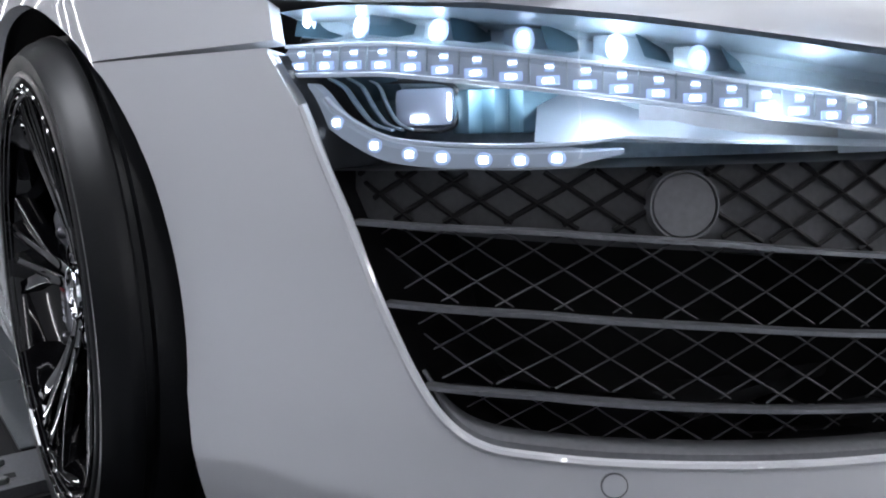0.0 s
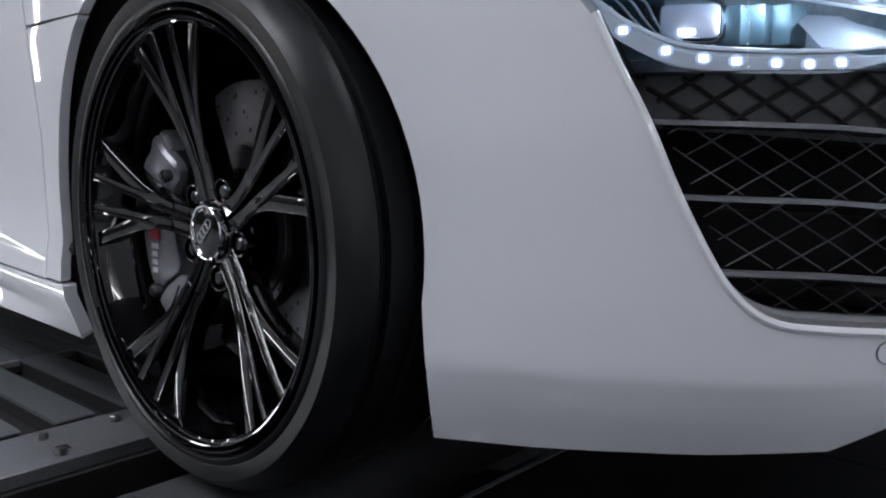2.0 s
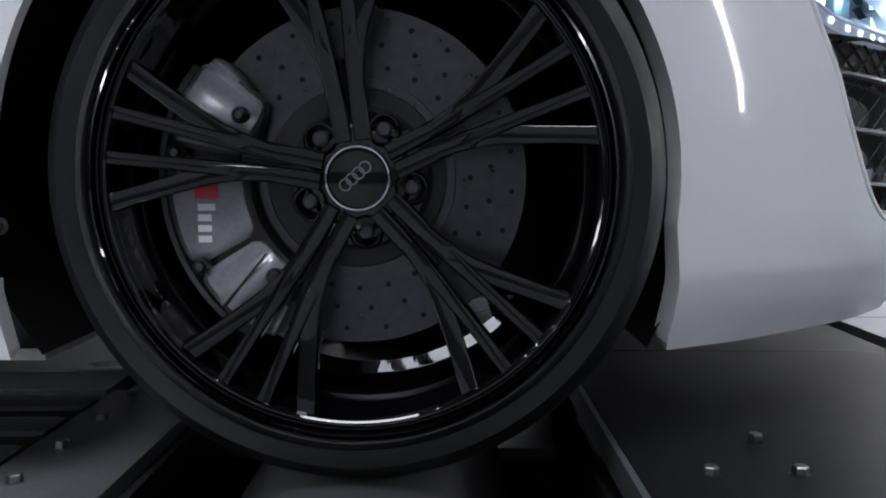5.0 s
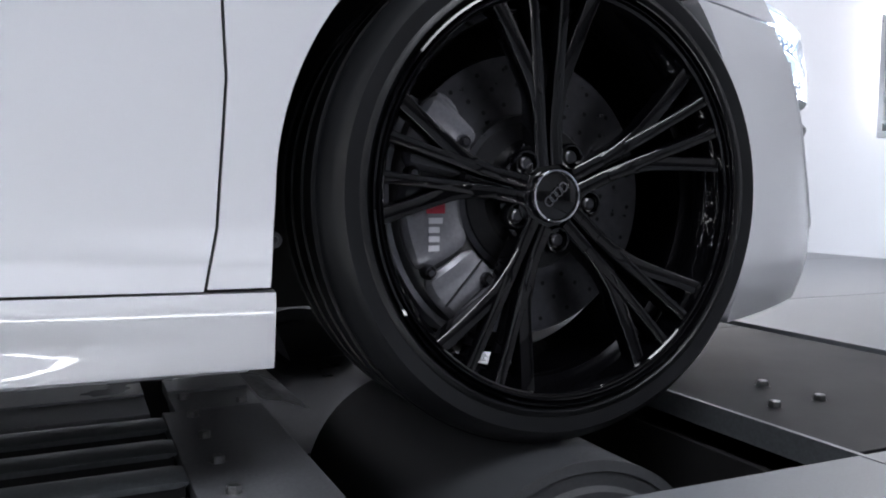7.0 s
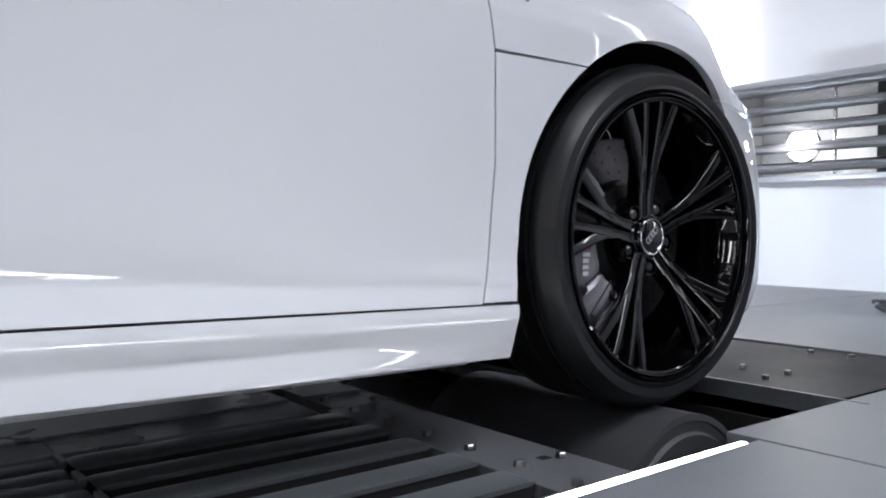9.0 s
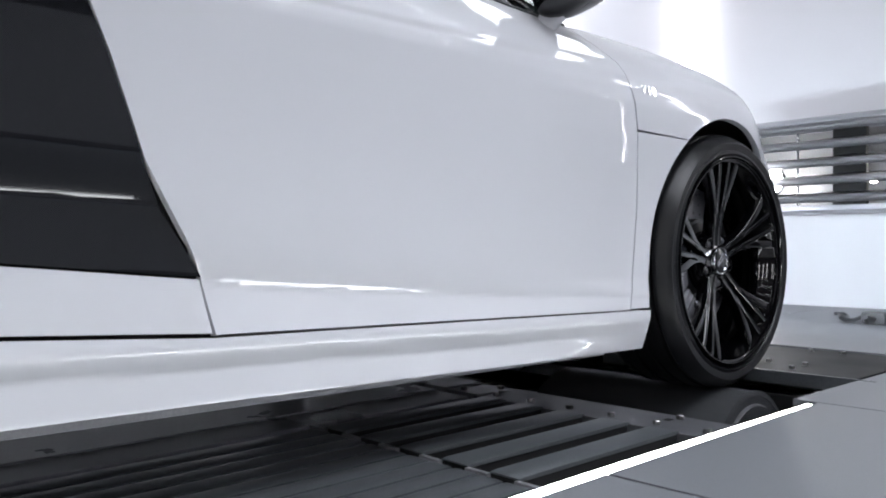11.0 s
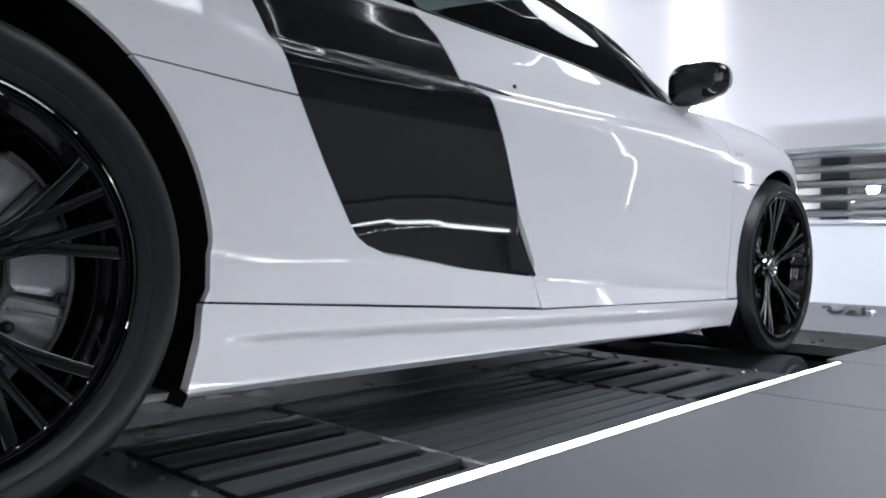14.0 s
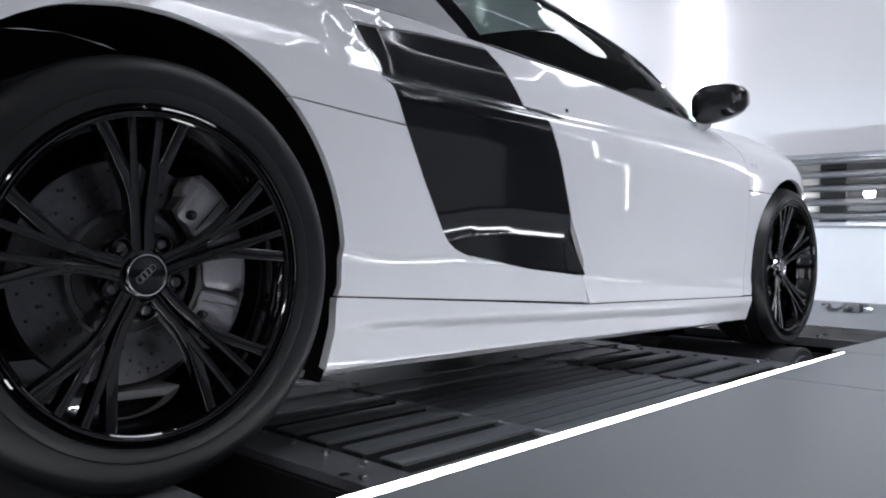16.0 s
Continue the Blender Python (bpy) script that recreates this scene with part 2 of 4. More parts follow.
X0, X1, Y0, Y1, H = -7.0, 3.12, -4.6, 4.6, 3.2
bm = boxed((X0, Y0 - 0.2, -0.6), (X1 + 0.2, Y1 + 0.2, -0.5))
# pit floor coloured near-black in place of the shade down there
structure("floor", bm, DARK, "pit floor under the test stand, coloured black as deep shade")
structure("ceiling", boxed((X0 - 0.2, Y0 - 0.2, H), (X1 + 0.2, Y1 + 0.2, H + 0.15)), CEIL, "dark ceiling of the test room")
structure("wall_east", boxed((X1, Y0, -0.5), (X1 + 0.2, Y1, H)), WALL, "smooth white wall ahead of the car")
structure("wall_west", boxed((X0 - 0.2, Y0, -0.5), (X0, Y1, H)), DARKWALL, "dark grey wall behind the car")
structure("wall_south", boxed((X0 - 0.2, Y0 - 0.2, -0.5), (X1 + 0.2, Y0, H)), DARKWALL, "dark grey side wall of the test room")
structure("wall_cladding", boxed((X0, Y0, 0.62), (X1, Y0 + 0.02, 2.05), 0.003), SIDEWALL, "grey cladding along the side wall")
structure("wall_return", boxed((X1 - 0.03, Y0 + 0.02, -0.5), (X1, -3.72, H)), DARKWALL, "dark grey end panel beside the white wall")
structure("baseboard", boxed((X0, Y0, -0.5), (X1, Y0 + 0.03, 0.62), 0.004), DARKWALL, "dark kick panel along the side wall")
structure("wall_north", boxed((X0 - 0.2, Y1, -0.5), (X1 + 0.2, Y1 + 0.2, H)), WALL, "smooth white side wall")

# grey raised floor panels round the test stand
pav = tagged(new("floor_panels"), "grey satin raised floor panels with narrow joints", "floor", kind="structure")
J = 0.003


def floor_panel(x0, x1, y0, y1):
    part("panel", boxed((x0 + J, y0 + J, FLOOR - 0.03), (x1 - J, y1 - J, FLOOR), 0.0015), PANEL, pav, smooth=False)


YE = -1.165
for a, b in ((-7.0, -5.0), (-5.0, -3.0), (-3.0, -0.885)):
    for c, d in ((Y0, -3.2), (-3.2, YE)):
        floor_panel(a, b, c, d)
for a, b in ((-0.885, 0.86),):
    floor_panel(a, b, Y0, -3.2)
    floor_panel(a, b, -3.2, -1.6)
floor_panel(-0.885, -0.1, -1.6, YE)
floor_panel(-0.1, 0.86, -1.6, -1.105)
for c, d in ((Y0, -2.4), (-2.4, -1.105), (-1.105, 0.0), (0.0, 1.105), (1.105, 2.6), (2.6, Y1)):
    floor_panel(0.905, X1, c, d)
for a, b in ((-7.0, -3.5), (-3.5, -0.885), (-0.885, 0.86)):
    floor_panel(a, b, 1.165, 2.8)
    floor_panel(a, b, 2.8, Y1)
floor_panel(-7.0, -3.55, -1.105, 1.105)



def prism(outline, z0, z1):
    bm = bmesh.new()
    low = [bm.verts.new((x, y, z0)) for x, y in outline]
    high = [bm.verts.new((x, y, z1)) for x, y in outline]
    bm.faces.new(low)
    bm.faces.new(high)
    for k in range(len(outline)):
        j = (k + 1) % len(outline)
        bm.faces.new((low[k], low[j], high[j], high[k]))
    bmesh.ops.recalc_face_normals(bm, faces=bm.faces)
    return bm


# white light bar set along the edge of the raised floor, narrowing towards the front
def bar_outer(x):
    return 1.1766 - (0.0064 if x < -0.885 else 0.0167) * (x + 0.885)


for sgn in (-1, 1):
    bar = tagged(new("light_bar"), "glowing white light bar set in the floor edge", "light bar", group="floor light bars")
    ends = (-3.6, -2.2, -0.885, -0.13)
    ring = [(x, sgn * y) for x, y in zip(ends, (1.150, 1.1545, 1.152, 1.152))] + [(x, sgn * bar_outer(x)) for x in ends[::-1]]
    part("diffuser", prism(ring, FLOOR - 0.004, FLOOR - 0.001), LIGHTBAR, bar, smooth=False)
    part("channel", prism([(x, y + sgn * (-.002 if abs(y) < 1.16 else .001)) for x, y in ring], FLOOR - 0.05, FLOOR - 0.0045), RIGMAT, bar, smooth=False)

# wall light strips and hexagon tubes on the ceiling
for y, wide in ((0.985, .035), (2.2, .035), (3.4, .035), (-2.65, .012), (-3.88, .004)):
    s = tagged(new("wall_light"), "vertical glowing white light strip on the wall", "light strip", group="wall light strips")
    part("diffuser", boxed((X1 - (0.04 if y < -3.7 else 0.06), y - wide, 0.75), (X1 - (0.032 if y < -3.7 else 0.002), y + wide, H - 0.02), 0.005), WALLTUBE, s)
for lo, hi in [((X0 + .002, y - .03), (X0 + .04, y + .03)) for y in (-3.8, -2.9, -2.0)] + [((x - .03, Y0 + .022), (x + .03, Y0 + .05)) for x in (-5.6, -4.6, -3.7)]:
    s = tagged(new("wall_light"), "vertical glowing white light strip on the wall", "light strip", group="wall light strips")
    part("diffuser", boxed((*lo, 0.75), (*hi, H - 0.02), 0.005), WALLTUBE, s)


def hexagon(cx, cy, r, name="hexagon_light"):
    h = tagged(new(name), "glowing white hexagon of light tubes on the ceiling", "ceiling light", group="hexagon ceiling lights")
    pts = [(cx + r * math.cos(math.pi / 3 * k), cy + r * math.sin(math.pi / 3 * k), H - 0.04) for k in range(6)]
    for k in range(6):
        a, b = Vector(pts[k]), Vector(pts[(k + 1) % 6])
        part("tube", rod(a.lerp(b, 0.03), a.lerp(b, 0.97), 0.006, 8), TUBE, h)


for i, j in ((0, 0), (1, 0), (1, 1), (2, 1), (3, 0), (4, 0), (3, 1), (4, 1)):
    hexagon(-5.4 + 1.55 * i, -3.2 + 2.7 * j + (0.9 if i % 2 else 0.0), 0.85)

panel_light = tagged(new("ceiling_panel"), "large round glowing ceiling panel near the white wall", "ceiling light")
part("diffuser", lathe([(0, -.0), (.52, 0), (.55, .012), (.55, .03), (0, .03)], 48), PANELGLOW, panel_light)
panel_light.matrix_world = pose(1.85, -0.48, H - 0.031, 90, 0, 0)

# louvred blower box on legs ahead of the car
blower = tagged(new("blower_box"), "grey louvred blower box on legs before the wall", "blower")
BX, BY0, BY1, BZ0, BZ1 = 2.3, -1.0, 0.45, 0.568, 1.04
bm = boxed((BX, BY0, BZ1 - 0.03), (BX + 0.45, BY1, BZ1), 0.004)
box(bm, (BX, BY0, BZ0), (BX + 0.45, BY1, BZ0 + 0.025), 0.004)
box(bm, (BX, BY1 - 0.025, BZ0 + 0.026), (BX + 0.45, BY1, BZ1 - 0.031), 0.003)
box(bm, (BX, BY0, BZ0 + 0.026), (BX + 0.45, BY0 + 0.025, BZ1 - 0.031), 0.003)
part("frame", bm, LOUVRE, blower, "pale grey metal frame")
for k in range(5):
    z = BZ0 + 0.045 + 0.090 * k
    bm = loft([[(BX + 0.012, y, z - .004), (BX - 0.004, y, z + .006), (BX - 0.008, y, z + .020), (BX + 0.002, y, z + .034), (BX + 0.05, y, z + .046)] for y in (BY0 + 0.03, BY1 - 0.03)], thick=0.003)
    part("slat", bm, LOUVRE, blower)
part("back_panel", boxed((BX + 0.30, BY0 + 0.03, BZ0 + 0.03), (BX + 0.32, BY1 - 0.03, BZ1 - 0.035)), GREY, blower, "grey inner back panel")
part("inner_post", boxed((BX + 0.10, -0.385, BZ0 + 0.03), (BX + 0.13, -0.225, BZ1 - 0.035)), DARK, blower, "black inner post")
part("rod", rod((BX + 0.05, -0.07, BZ0 + 0.03), (BX + 0.05, -0.07, BZ1 - 0.035), 0.008), CHROME, blower)
for y in (0.37, -0.92):
    for x in (BX + 0.03,):
        leg = part("leg", boxed((x - 0.02, y - 0.02, FLOOR + 0.02), (x + 0.02, y + 0.02, BZ0), 0.003), LOUVRE, blower)
        part("foot", lathe([(0, 0.0), (0.022, 0.0), (0.022, 0.012), (0.012, 0.02), (0, 0.02)], 14), TRIM, leg).matrix_local = pose(x, y, FLOOR + 0.0, 90, 0, 0)
lamp = tagged(new("work_lamp"), "bright round lamp glowing behind the slats", "lamp", group="lamps behind the slats")
part("bulb", lathe([(0, -0.04), (0.045, -0.036), (0.068, -0.016), (0.072, 0.0), (0, 0.0)], 24), LAMPHOT, lamp)
part("rim", lathe([(0.073, -0.015), (0.086, -0.012), (0.084, 0.0), (0.073, 0.0)], 24, closed=True), CHROME, lamp)
lamp.matrix_world = pose(BX + 0.075, 0.085, 0.735, 0, 0, -90)
for y, z, k in ((-0.355, 0.735, 0.3), (-0.475, 0.795, 0.5)):
    copy_thing(lamp, pose(BX + 0.299, y, z, 0, 0, -90) @ Matrix.Scale(k, 4))

# loose plug and cable on the floor before the wall
cab = tagged(new("cable"), "dark coiled cable with plugs lying on the floor", "cable")
pts = [(2.05 + 0.11 * math.sin(t * 2.1), -0.62 + 0.035 * t, FLOOR + 0.012 + 0.012 * (1 + math.sin(t * 3.7))) for t in [0.35 * k for k in range(22)]]
part("cord", sweep(pts, 0.009, 0.009, round_n=8), CABLE, cab)
part("plug", boxed((2.0, -0.60, FLOOR), (2.09, -0.50, FLOOR + 0.055), 0.012), CABLE, cab)
part("plug", boxed((2.02, -0.66, FLOOR), (2.07, -0.61, FLOOR + 0.035), 0.008), CHROME, cab, "pale metal plug")

# ---- the roller test stand ----
stand = tagged(new("roller_stand"), "dark steel roller test stand with slotted cover plates", "test stand")


def rib(x0, x1, y, w, h, z=RIG - 0.002):
    """A raised rib along x with rounded shoulders and slanted ends."""
    return sweep([(x0, y, z), (x0 + 0.012, y, z), (x1 - 0.012, y, z), (x1, y, z)], w / 2, [h * 0.3, h, h, h * 0.3])


def plate(x0, x1, y0, y1, z=RIG, mat=RIGMAT, t=0.02, name="cover_plate"):
    return part(name, boxed((x0, y0, z - t), (x1, y1, z), 0.0015), mat, stand, smooth=False)


def bolt(x, y, z, r=0.0095):
    b = part("bolt", bolt_mesh, None, stand)
    b.matrix_local = pose(x, y, z, 90, 0, 17 * (x + y) * 10) @ Matrix.Scale(r / 0.0095, 4)


bm = lathe([(0, 0.009), (0.0072, 0.009), (0.0088, 0.0075), (0.0092, 0.0), (0.0125, -0.0), (0.0125, -0.002), (0, -0.002)], 6)
bmesh.ops.scale(bm, vec=(1, -1, 1), verts=bm.verts[:])
bmesh.ops.recalc_face_normals(bm, faces=bm.faces[:])
for v in bm.verts:
    v.co.y = -v.co.y
bmesh.ops.recalc_face_normals(bm, faces=bm.faces[:])
bolt_mesh = link_mesh("bolt", bm, BOLTMAT)

for side in (-1, 1):
    def yy(a, b):
        return (min(side * a, side * b), max(side * a, side * b))
    ya, yb = yy(0.335, 1.149)
    # bolted plates beside the rollers
    plate(-0.425, -0.272, *yy(0.4535, 1.149))
    plate(-0.405, -0.272, *yy(0.335, 0.452), mat=INPLATE)
    plate(-2.318, -2.206, ya, yb)
    # smooth inner plates
    for x0, x1 in ((-0.905, -0.442), (-1.737, -0.9065), (-2.205, -1.772)):
        plate(x0, x1, *yy(0.335, 0.452), mat=INPLATE)
    yi, yo = yy(0.4535, 1.149)
    # slotted cover behind the front roller; black tray and rib feet paint the slot shade
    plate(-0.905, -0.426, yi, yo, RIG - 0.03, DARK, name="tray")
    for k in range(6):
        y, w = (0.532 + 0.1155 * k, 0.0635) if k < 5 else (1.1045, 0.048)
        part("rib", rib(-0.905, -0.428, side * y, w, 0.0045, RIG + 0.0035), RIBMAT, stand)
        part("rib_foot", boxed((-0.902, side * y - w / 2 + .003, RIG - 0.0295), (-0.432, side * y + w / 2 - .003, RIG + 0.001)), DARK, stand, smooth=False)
        part("cross_strap", boxed((-0.912, min(side * (y - .0835), side * (y - .032)), RIG - 0.010), (-0.903, max(side * (y - .0835), side * (y - .032)), RIG + 0.002)), LOUVRE, stand, smooth=False)
    # middle cover with fine flat ribs
    plate(-1.751, -0.9125, yi, yo, RIG - 0.006)
    for k in range(11):
        y = side * (0.505 + 0.0588 * k)
        part("rib", rib(-1.747, -0.915, y, 0.050, 0.0035), RIBMAT, stand)
    part("joint_strip", boxed((-1.768, yi, RIG - 0.012), (-1.752, yo, RIG), 0.001), STRAP, stand, smooth=False)
    # rear slotted cover with tall ribs; shade between them is the black tray and feet
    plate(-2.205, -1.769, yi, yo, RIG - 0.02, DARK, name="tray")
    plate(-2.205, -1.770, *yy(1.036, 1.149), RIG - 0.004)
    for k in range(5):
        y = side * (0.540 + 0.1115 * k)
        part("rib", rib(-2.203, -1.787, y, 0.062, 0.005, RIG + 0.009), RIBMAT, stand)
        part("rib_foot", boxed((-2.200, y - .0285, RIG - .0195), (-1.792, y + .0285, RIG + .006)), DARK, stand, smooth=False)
    plate(-3.55, -2.95, ya, yb)
    # rollers in their pits
    for cx, top in ((0.0, 0.0235), (-2.65, -0.0035)):
        r = 0.19
        roll = part("roller", lathe([(0, 0), (0.06, 0), (0.06, -0.012), (0.155, -0.012), (0.16, -0.004), (r - 0.006, -0.004), (r, 0.002), (r, 0.55), (r - 0.004, 0.555), (0, 0.555)], 96), ROLLER, stand, "dark coated steel roller drum")
        roll.matrix_local = pose(cx, -0.965 if side < 0 else 0.965 - 0.555, top - r)
        part("edge_band", lathe([(r - 0.012, -0.006), (r + 0.0008, -0.004), (r + 0.0008, 0.004), (r - 0.012, 0.004)], 96, closed=True), ROLLER, roll, "thin dark edge band")
    # pit linings coloured near-black, so the depth reads as shade
    for x0, x1 in ((-0.272, 0.29), (-2.95, -2.319)):
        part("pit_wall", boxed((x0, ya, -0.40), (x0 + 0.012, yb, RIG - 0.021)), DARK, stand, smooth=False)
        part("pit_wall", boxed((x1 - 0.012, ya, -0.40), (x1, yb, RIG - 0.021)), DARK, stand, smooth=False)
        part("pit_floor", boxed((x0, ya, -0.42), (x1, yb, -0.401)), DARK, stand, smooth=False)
    for k in range(7):
        y = 0.376 + 0.1145 * k
        if y < 1.1:
            bolt(-0.384, side * y, RIG)
        if k < 5:
            bolt(-2.234, side * (0.497 + 0.1115 * k), RIG)
    bolt(-2.294, side * 1.012, RIG)
    # thin black block on the plate, painting the dark of a slot
    part("slot", boxed((-2.310, side * 0.965 - 0.008, RIG - 0.001), (-2.290, side * 0.965 + 0.008, RIG + 0.0008)), DARK, stand, smooth=False)
    for y in (0.43, 0.953):
        bolt(-0.300, side * y, RIG)
    # likewise a black block for the shade in the front plate's slot
    part("slot", boxed((-0.335, side * 0.94 - 0.008, RIG - 0.001), (-0.315, side * 0.94 + 0.008, RIG + 0.0008)), DARK, stand, smooth=False)
    # front cover plate
    plate(0.29, 0.86, yy(0.335, 1.10)[0], yy(0.335, 1.10)[1], FLOOR, PLATE, 0.035)
    for x, y in ((0.450, 0.80), (0.366, 0.904), (0.458, 0.902), (0.80, 0.777), (0.805, 0.876)):
        bolt(x, side * y, FLOOR, 0.009)
    part("edge_strip", boxed((0.282, ya, RIG + 0.006), (0.2895, yy(0.335, 1.10)[1] if side > 0 else yb, FLOOR + 0.001)), RIBMAT, stand, smooth=False)
plate(-3.55, -0.442, -0.333, 0.333, RIG + 0.004, INPLATE)
plate(-0.405, -0.272, -0.333, 0.333, RIG + 0.004, INPLATE)
# black sheet that puts the shade into the open joint
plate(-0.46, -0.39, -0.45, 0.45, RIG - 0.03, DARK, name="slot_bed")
plate(0.29, 0.86, -0.333, 0.333, FLOOR, PLATE, 0.035)
plate(-0.271, 0.289, -0.40, 0.40, RIG - 0.11, name="bay_cover")
for x0, x1, ys in ((-0.262, -0.180, -0.40), (0.205, 0.135, -0.56)):
    for k in range(5):
        y0 = ys + 0.225 * k
        rows = [[(x0, y, RIG - 0.006), (0.5 * (x0 + x1), y, RIG - 0.014), (x1, y, RIG - 0.032)] for y in (y0, y0 + 0.218)]
        part("metal_lip", loft(rows, thick=0.004), ALU, stand, "slanted bare aluminium lip", smooth=False)
# the front rail is near-black to darken the gap before the floor panels
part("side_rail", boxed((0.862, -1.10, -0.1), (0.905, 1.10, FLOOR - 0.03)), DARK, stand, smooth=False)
part("side_rail", boxed((-3.55, -1.176, -0.12), (0.86, -1.132, FLOOR - 0.051)), RIGMAT, stand, smooth=False)
part("side_rail", boxed((-3.55, 1.132, -0.12), (0.86, 1.176, FLOOR - 0.051)), RIGMAT, stand, smooth=False)

# ---- the car body surface: a plan curve and section tables ----
PLAN = [(-3.56, 0), (-3.545, -.35), (-3.50, -.62), (-3.40, -.80), (-3.15, -.885), (-2.65, -.910), (-2.3, -.888), (-1.95, -.872), (-1.4, -.868), (-.9, -.890), (-.42, -.918), (-.05, -.925),
        (.2, -.895), (.344, -.857), (.46, -.818), (.55, -.778), (.61, -.738), (.66, -.69), (.70, -.645), (.76, -.55), (.81, -.42), (.86, -.2), (.875, 0)]
SECT = {
    "door": ((.10, .15, .225, .58, .64, .70, .725, .75, .78, .84, .90, .96), (.03, .008, .0, 0, 0, .005, .012, .046, .062, .095, .135, .18)),
    "nose": ((.10, .15, .20, .235, .30, .45, .55, .60, .65, .70, .76, .82), (.048, .026, .009, .001, 0, .004, .011, .0185, .037, .085, .185, .33)),
    "wing": ((.10, .15, .225, .238, .30, .45, .60, .67, .70, .73, .76, .80, .85, .90), (.03, .008, .0, .003, .012, .008, 0, 0, .006, .017, .036, .076, .14, .23)),
    "tail": ((.10, .15, .225, .28, .34, .37, .40, .60, .74, .78, .82, .86, .92, .98), (.03, .008, 0, .010, .008, .004, .002, 0, 0, .012, .035, .065, .12, .2)),
}


def spline(points, n=14):
    p = np.array(points, float)
    q = np.vstack([2 * p[0] - p[1], p, 2 * p[-1] - p[-2]])
    out = []
    for i in range(1, len(q) - 2):
        a, b, c, d = q[i - 1:i + 3]
        for k in range(n):
            t = k / n
            out.append(.5 * (2 * b + (c - a) * t + (2 * a - 5 * b + 4 * c - d) * t * t + (3 * b - a - 3 * c + d) * t ** 3))
    return np.array(out + [p[-1]])


def smoothed(v, sigma):
    k = np.exp(-.5 * (np.arange(-30, 31) / sigma) ** 2)
    return np.convolve(np.pad(v, 30, mode="edge"), k / k.sum(), "valid")


CUR = spline(PLAN)
CUR = np.stack([smoothed(CUR[:, 0], 5), smoothed(CUR[:, 1], 5)], 1)
ARC = np.r_[0, np.cumsum(np.hypot(*np.diff(CUR, axis=0).T))]
ARC *= 5.7077 / ARC[-1]
TAN = np.gradient(CUR, axis=0)
TAN /= np.hypot(*TAN.T)[:, None]
NOR = np.stack([TAN[:, 1], -TAN[:, 0]], 1)
ZG = np.arange(0.05, 1.05, 0.002)
TAB = {k: smoothed(np.interp(ZG, *v), 2.2) for k, v in SECT.items()}


def step(a, b, x):
    t = min(max((x - a) / (b - a), 0), 1)
    return t * t * (3 - 2 * t)


def arc(x):
    return float(np.interp(x, CUR[:, 0], ARC))


def track(x, *pairs):
    """A value along the car, from (x, value) pairs."""
    return float(np.interp(x, [p[0] for p in pairs], [p[1] for p in pairs]))


def undercut(x, z, blade=False):
    """How far the lower body draws in: a swept hollow down to a crease, then a ledge out again to the sill's joint."""
    if z <= .213 or z > .52:
        return 0.0
    seam = track(x, (-2.25, .284), (-1.345, .2335), (-.35, .230))
    if blade:
        crease, tall, hard = track(x, (-1.95, .396), (-1.907, .403), (-1.83, .416), (-1.69, .425), (-1.43, .417), (-1.36, .410)), .072, 0.0
    else:
        crease = track(x, (-2.26, .372), (-2.16, .3515), (-2.0, .350), (-1.88, .356), (-1.375, .330), (-1.352, .309), (-1.19, .2975), (-1.0, .2865), (-.75, .2745), (-.43, .262), (-.35, .258))
        tall = track(x, (-1.88, .030), (-1.375, .040), (-1.352, .092), (-1.07, .076), (-.77, .052), (-.587, .032), (-.43, .013), (-.35, .006))
        hard = step(-1.372, -1.350, x)
    u = min(max((z - crease) / tall, 0.0), 1.0)
    steep = hard * track(x, (-1.36, .415), (-1.0, .42), (-.80, .40), (-.72, .36)) * .5 * (1 - u) ** 2 + (1 - hard) * (.52 if blade else .43) * ((1 - u) - (1 - u ** 3) / 3)
    v = steep * tall
    if z < crease and blade:
        v += (.013 - v) * min(1.0, (crease - z) / .085)
    elif z < crease:
        v = v + (.003 - v) * (crease - z) / (crease - seam) if z > seam else .003 * (z - .213) / (seam - .213)
    if blade:
        v *= track(x, (-1.43, 1.0), (-1.36, .55))
    return v * (1.0 if x > -2.25 else step(-2.32, -2.25, x))


def skin(s, z, deep=0.0, blade=False):
    """A point of the right flank: s along the plan curve from the tail, z up, deep inside the skin."""
    x, y, nx, ny = (float(np.interp(s, ARC, a)) for a in (CUR[:, 0], CUR[:, 1], NOR[:, 0], NOR[:, 1]))
    f, d, r = step(.15, .45, x), step(-1.15, -.35, x), 1 - step(-2.30, -2.05, x)
    door, wing, nose, tail = (float(np.interp(z, ZG, TAB[k])) for k in ("door", "wing", "nose", "tail"))
    v = door * (1 - d) + wing * d
    v = v * (1 - f) + nose * f
    v = v * (1 - r) + tail * r
    if x < -.34:
        v += undercut(x, z, blade)
    if z < 0.24 and x < 0.1:
        zc = track(x, (-2.25, .226), (-1.92, .212), (-1.44, .196), (-.87, .185), (-.45, .181))
        lo = max(0.0, min(1.0, (z - 0.14) / (zc - 0.14))) if z < zc else max(0.0, 1 - (z - zc) / (0.238 - zc))
        fade = step(-0.34, -0.85, x) if x > -1 else step(-2.30, -2.05, x)
        v += fade * 0.016 * (lo ** 1.7 if z > zc else 0.3 + 0.7 * lo) + ((1 - fade) * 0.02 * (0.24 - z) / 0.09 if x > -1 else 0.0)
    v += deep
    return Vector((x - nx * v, y - ny * v, z))


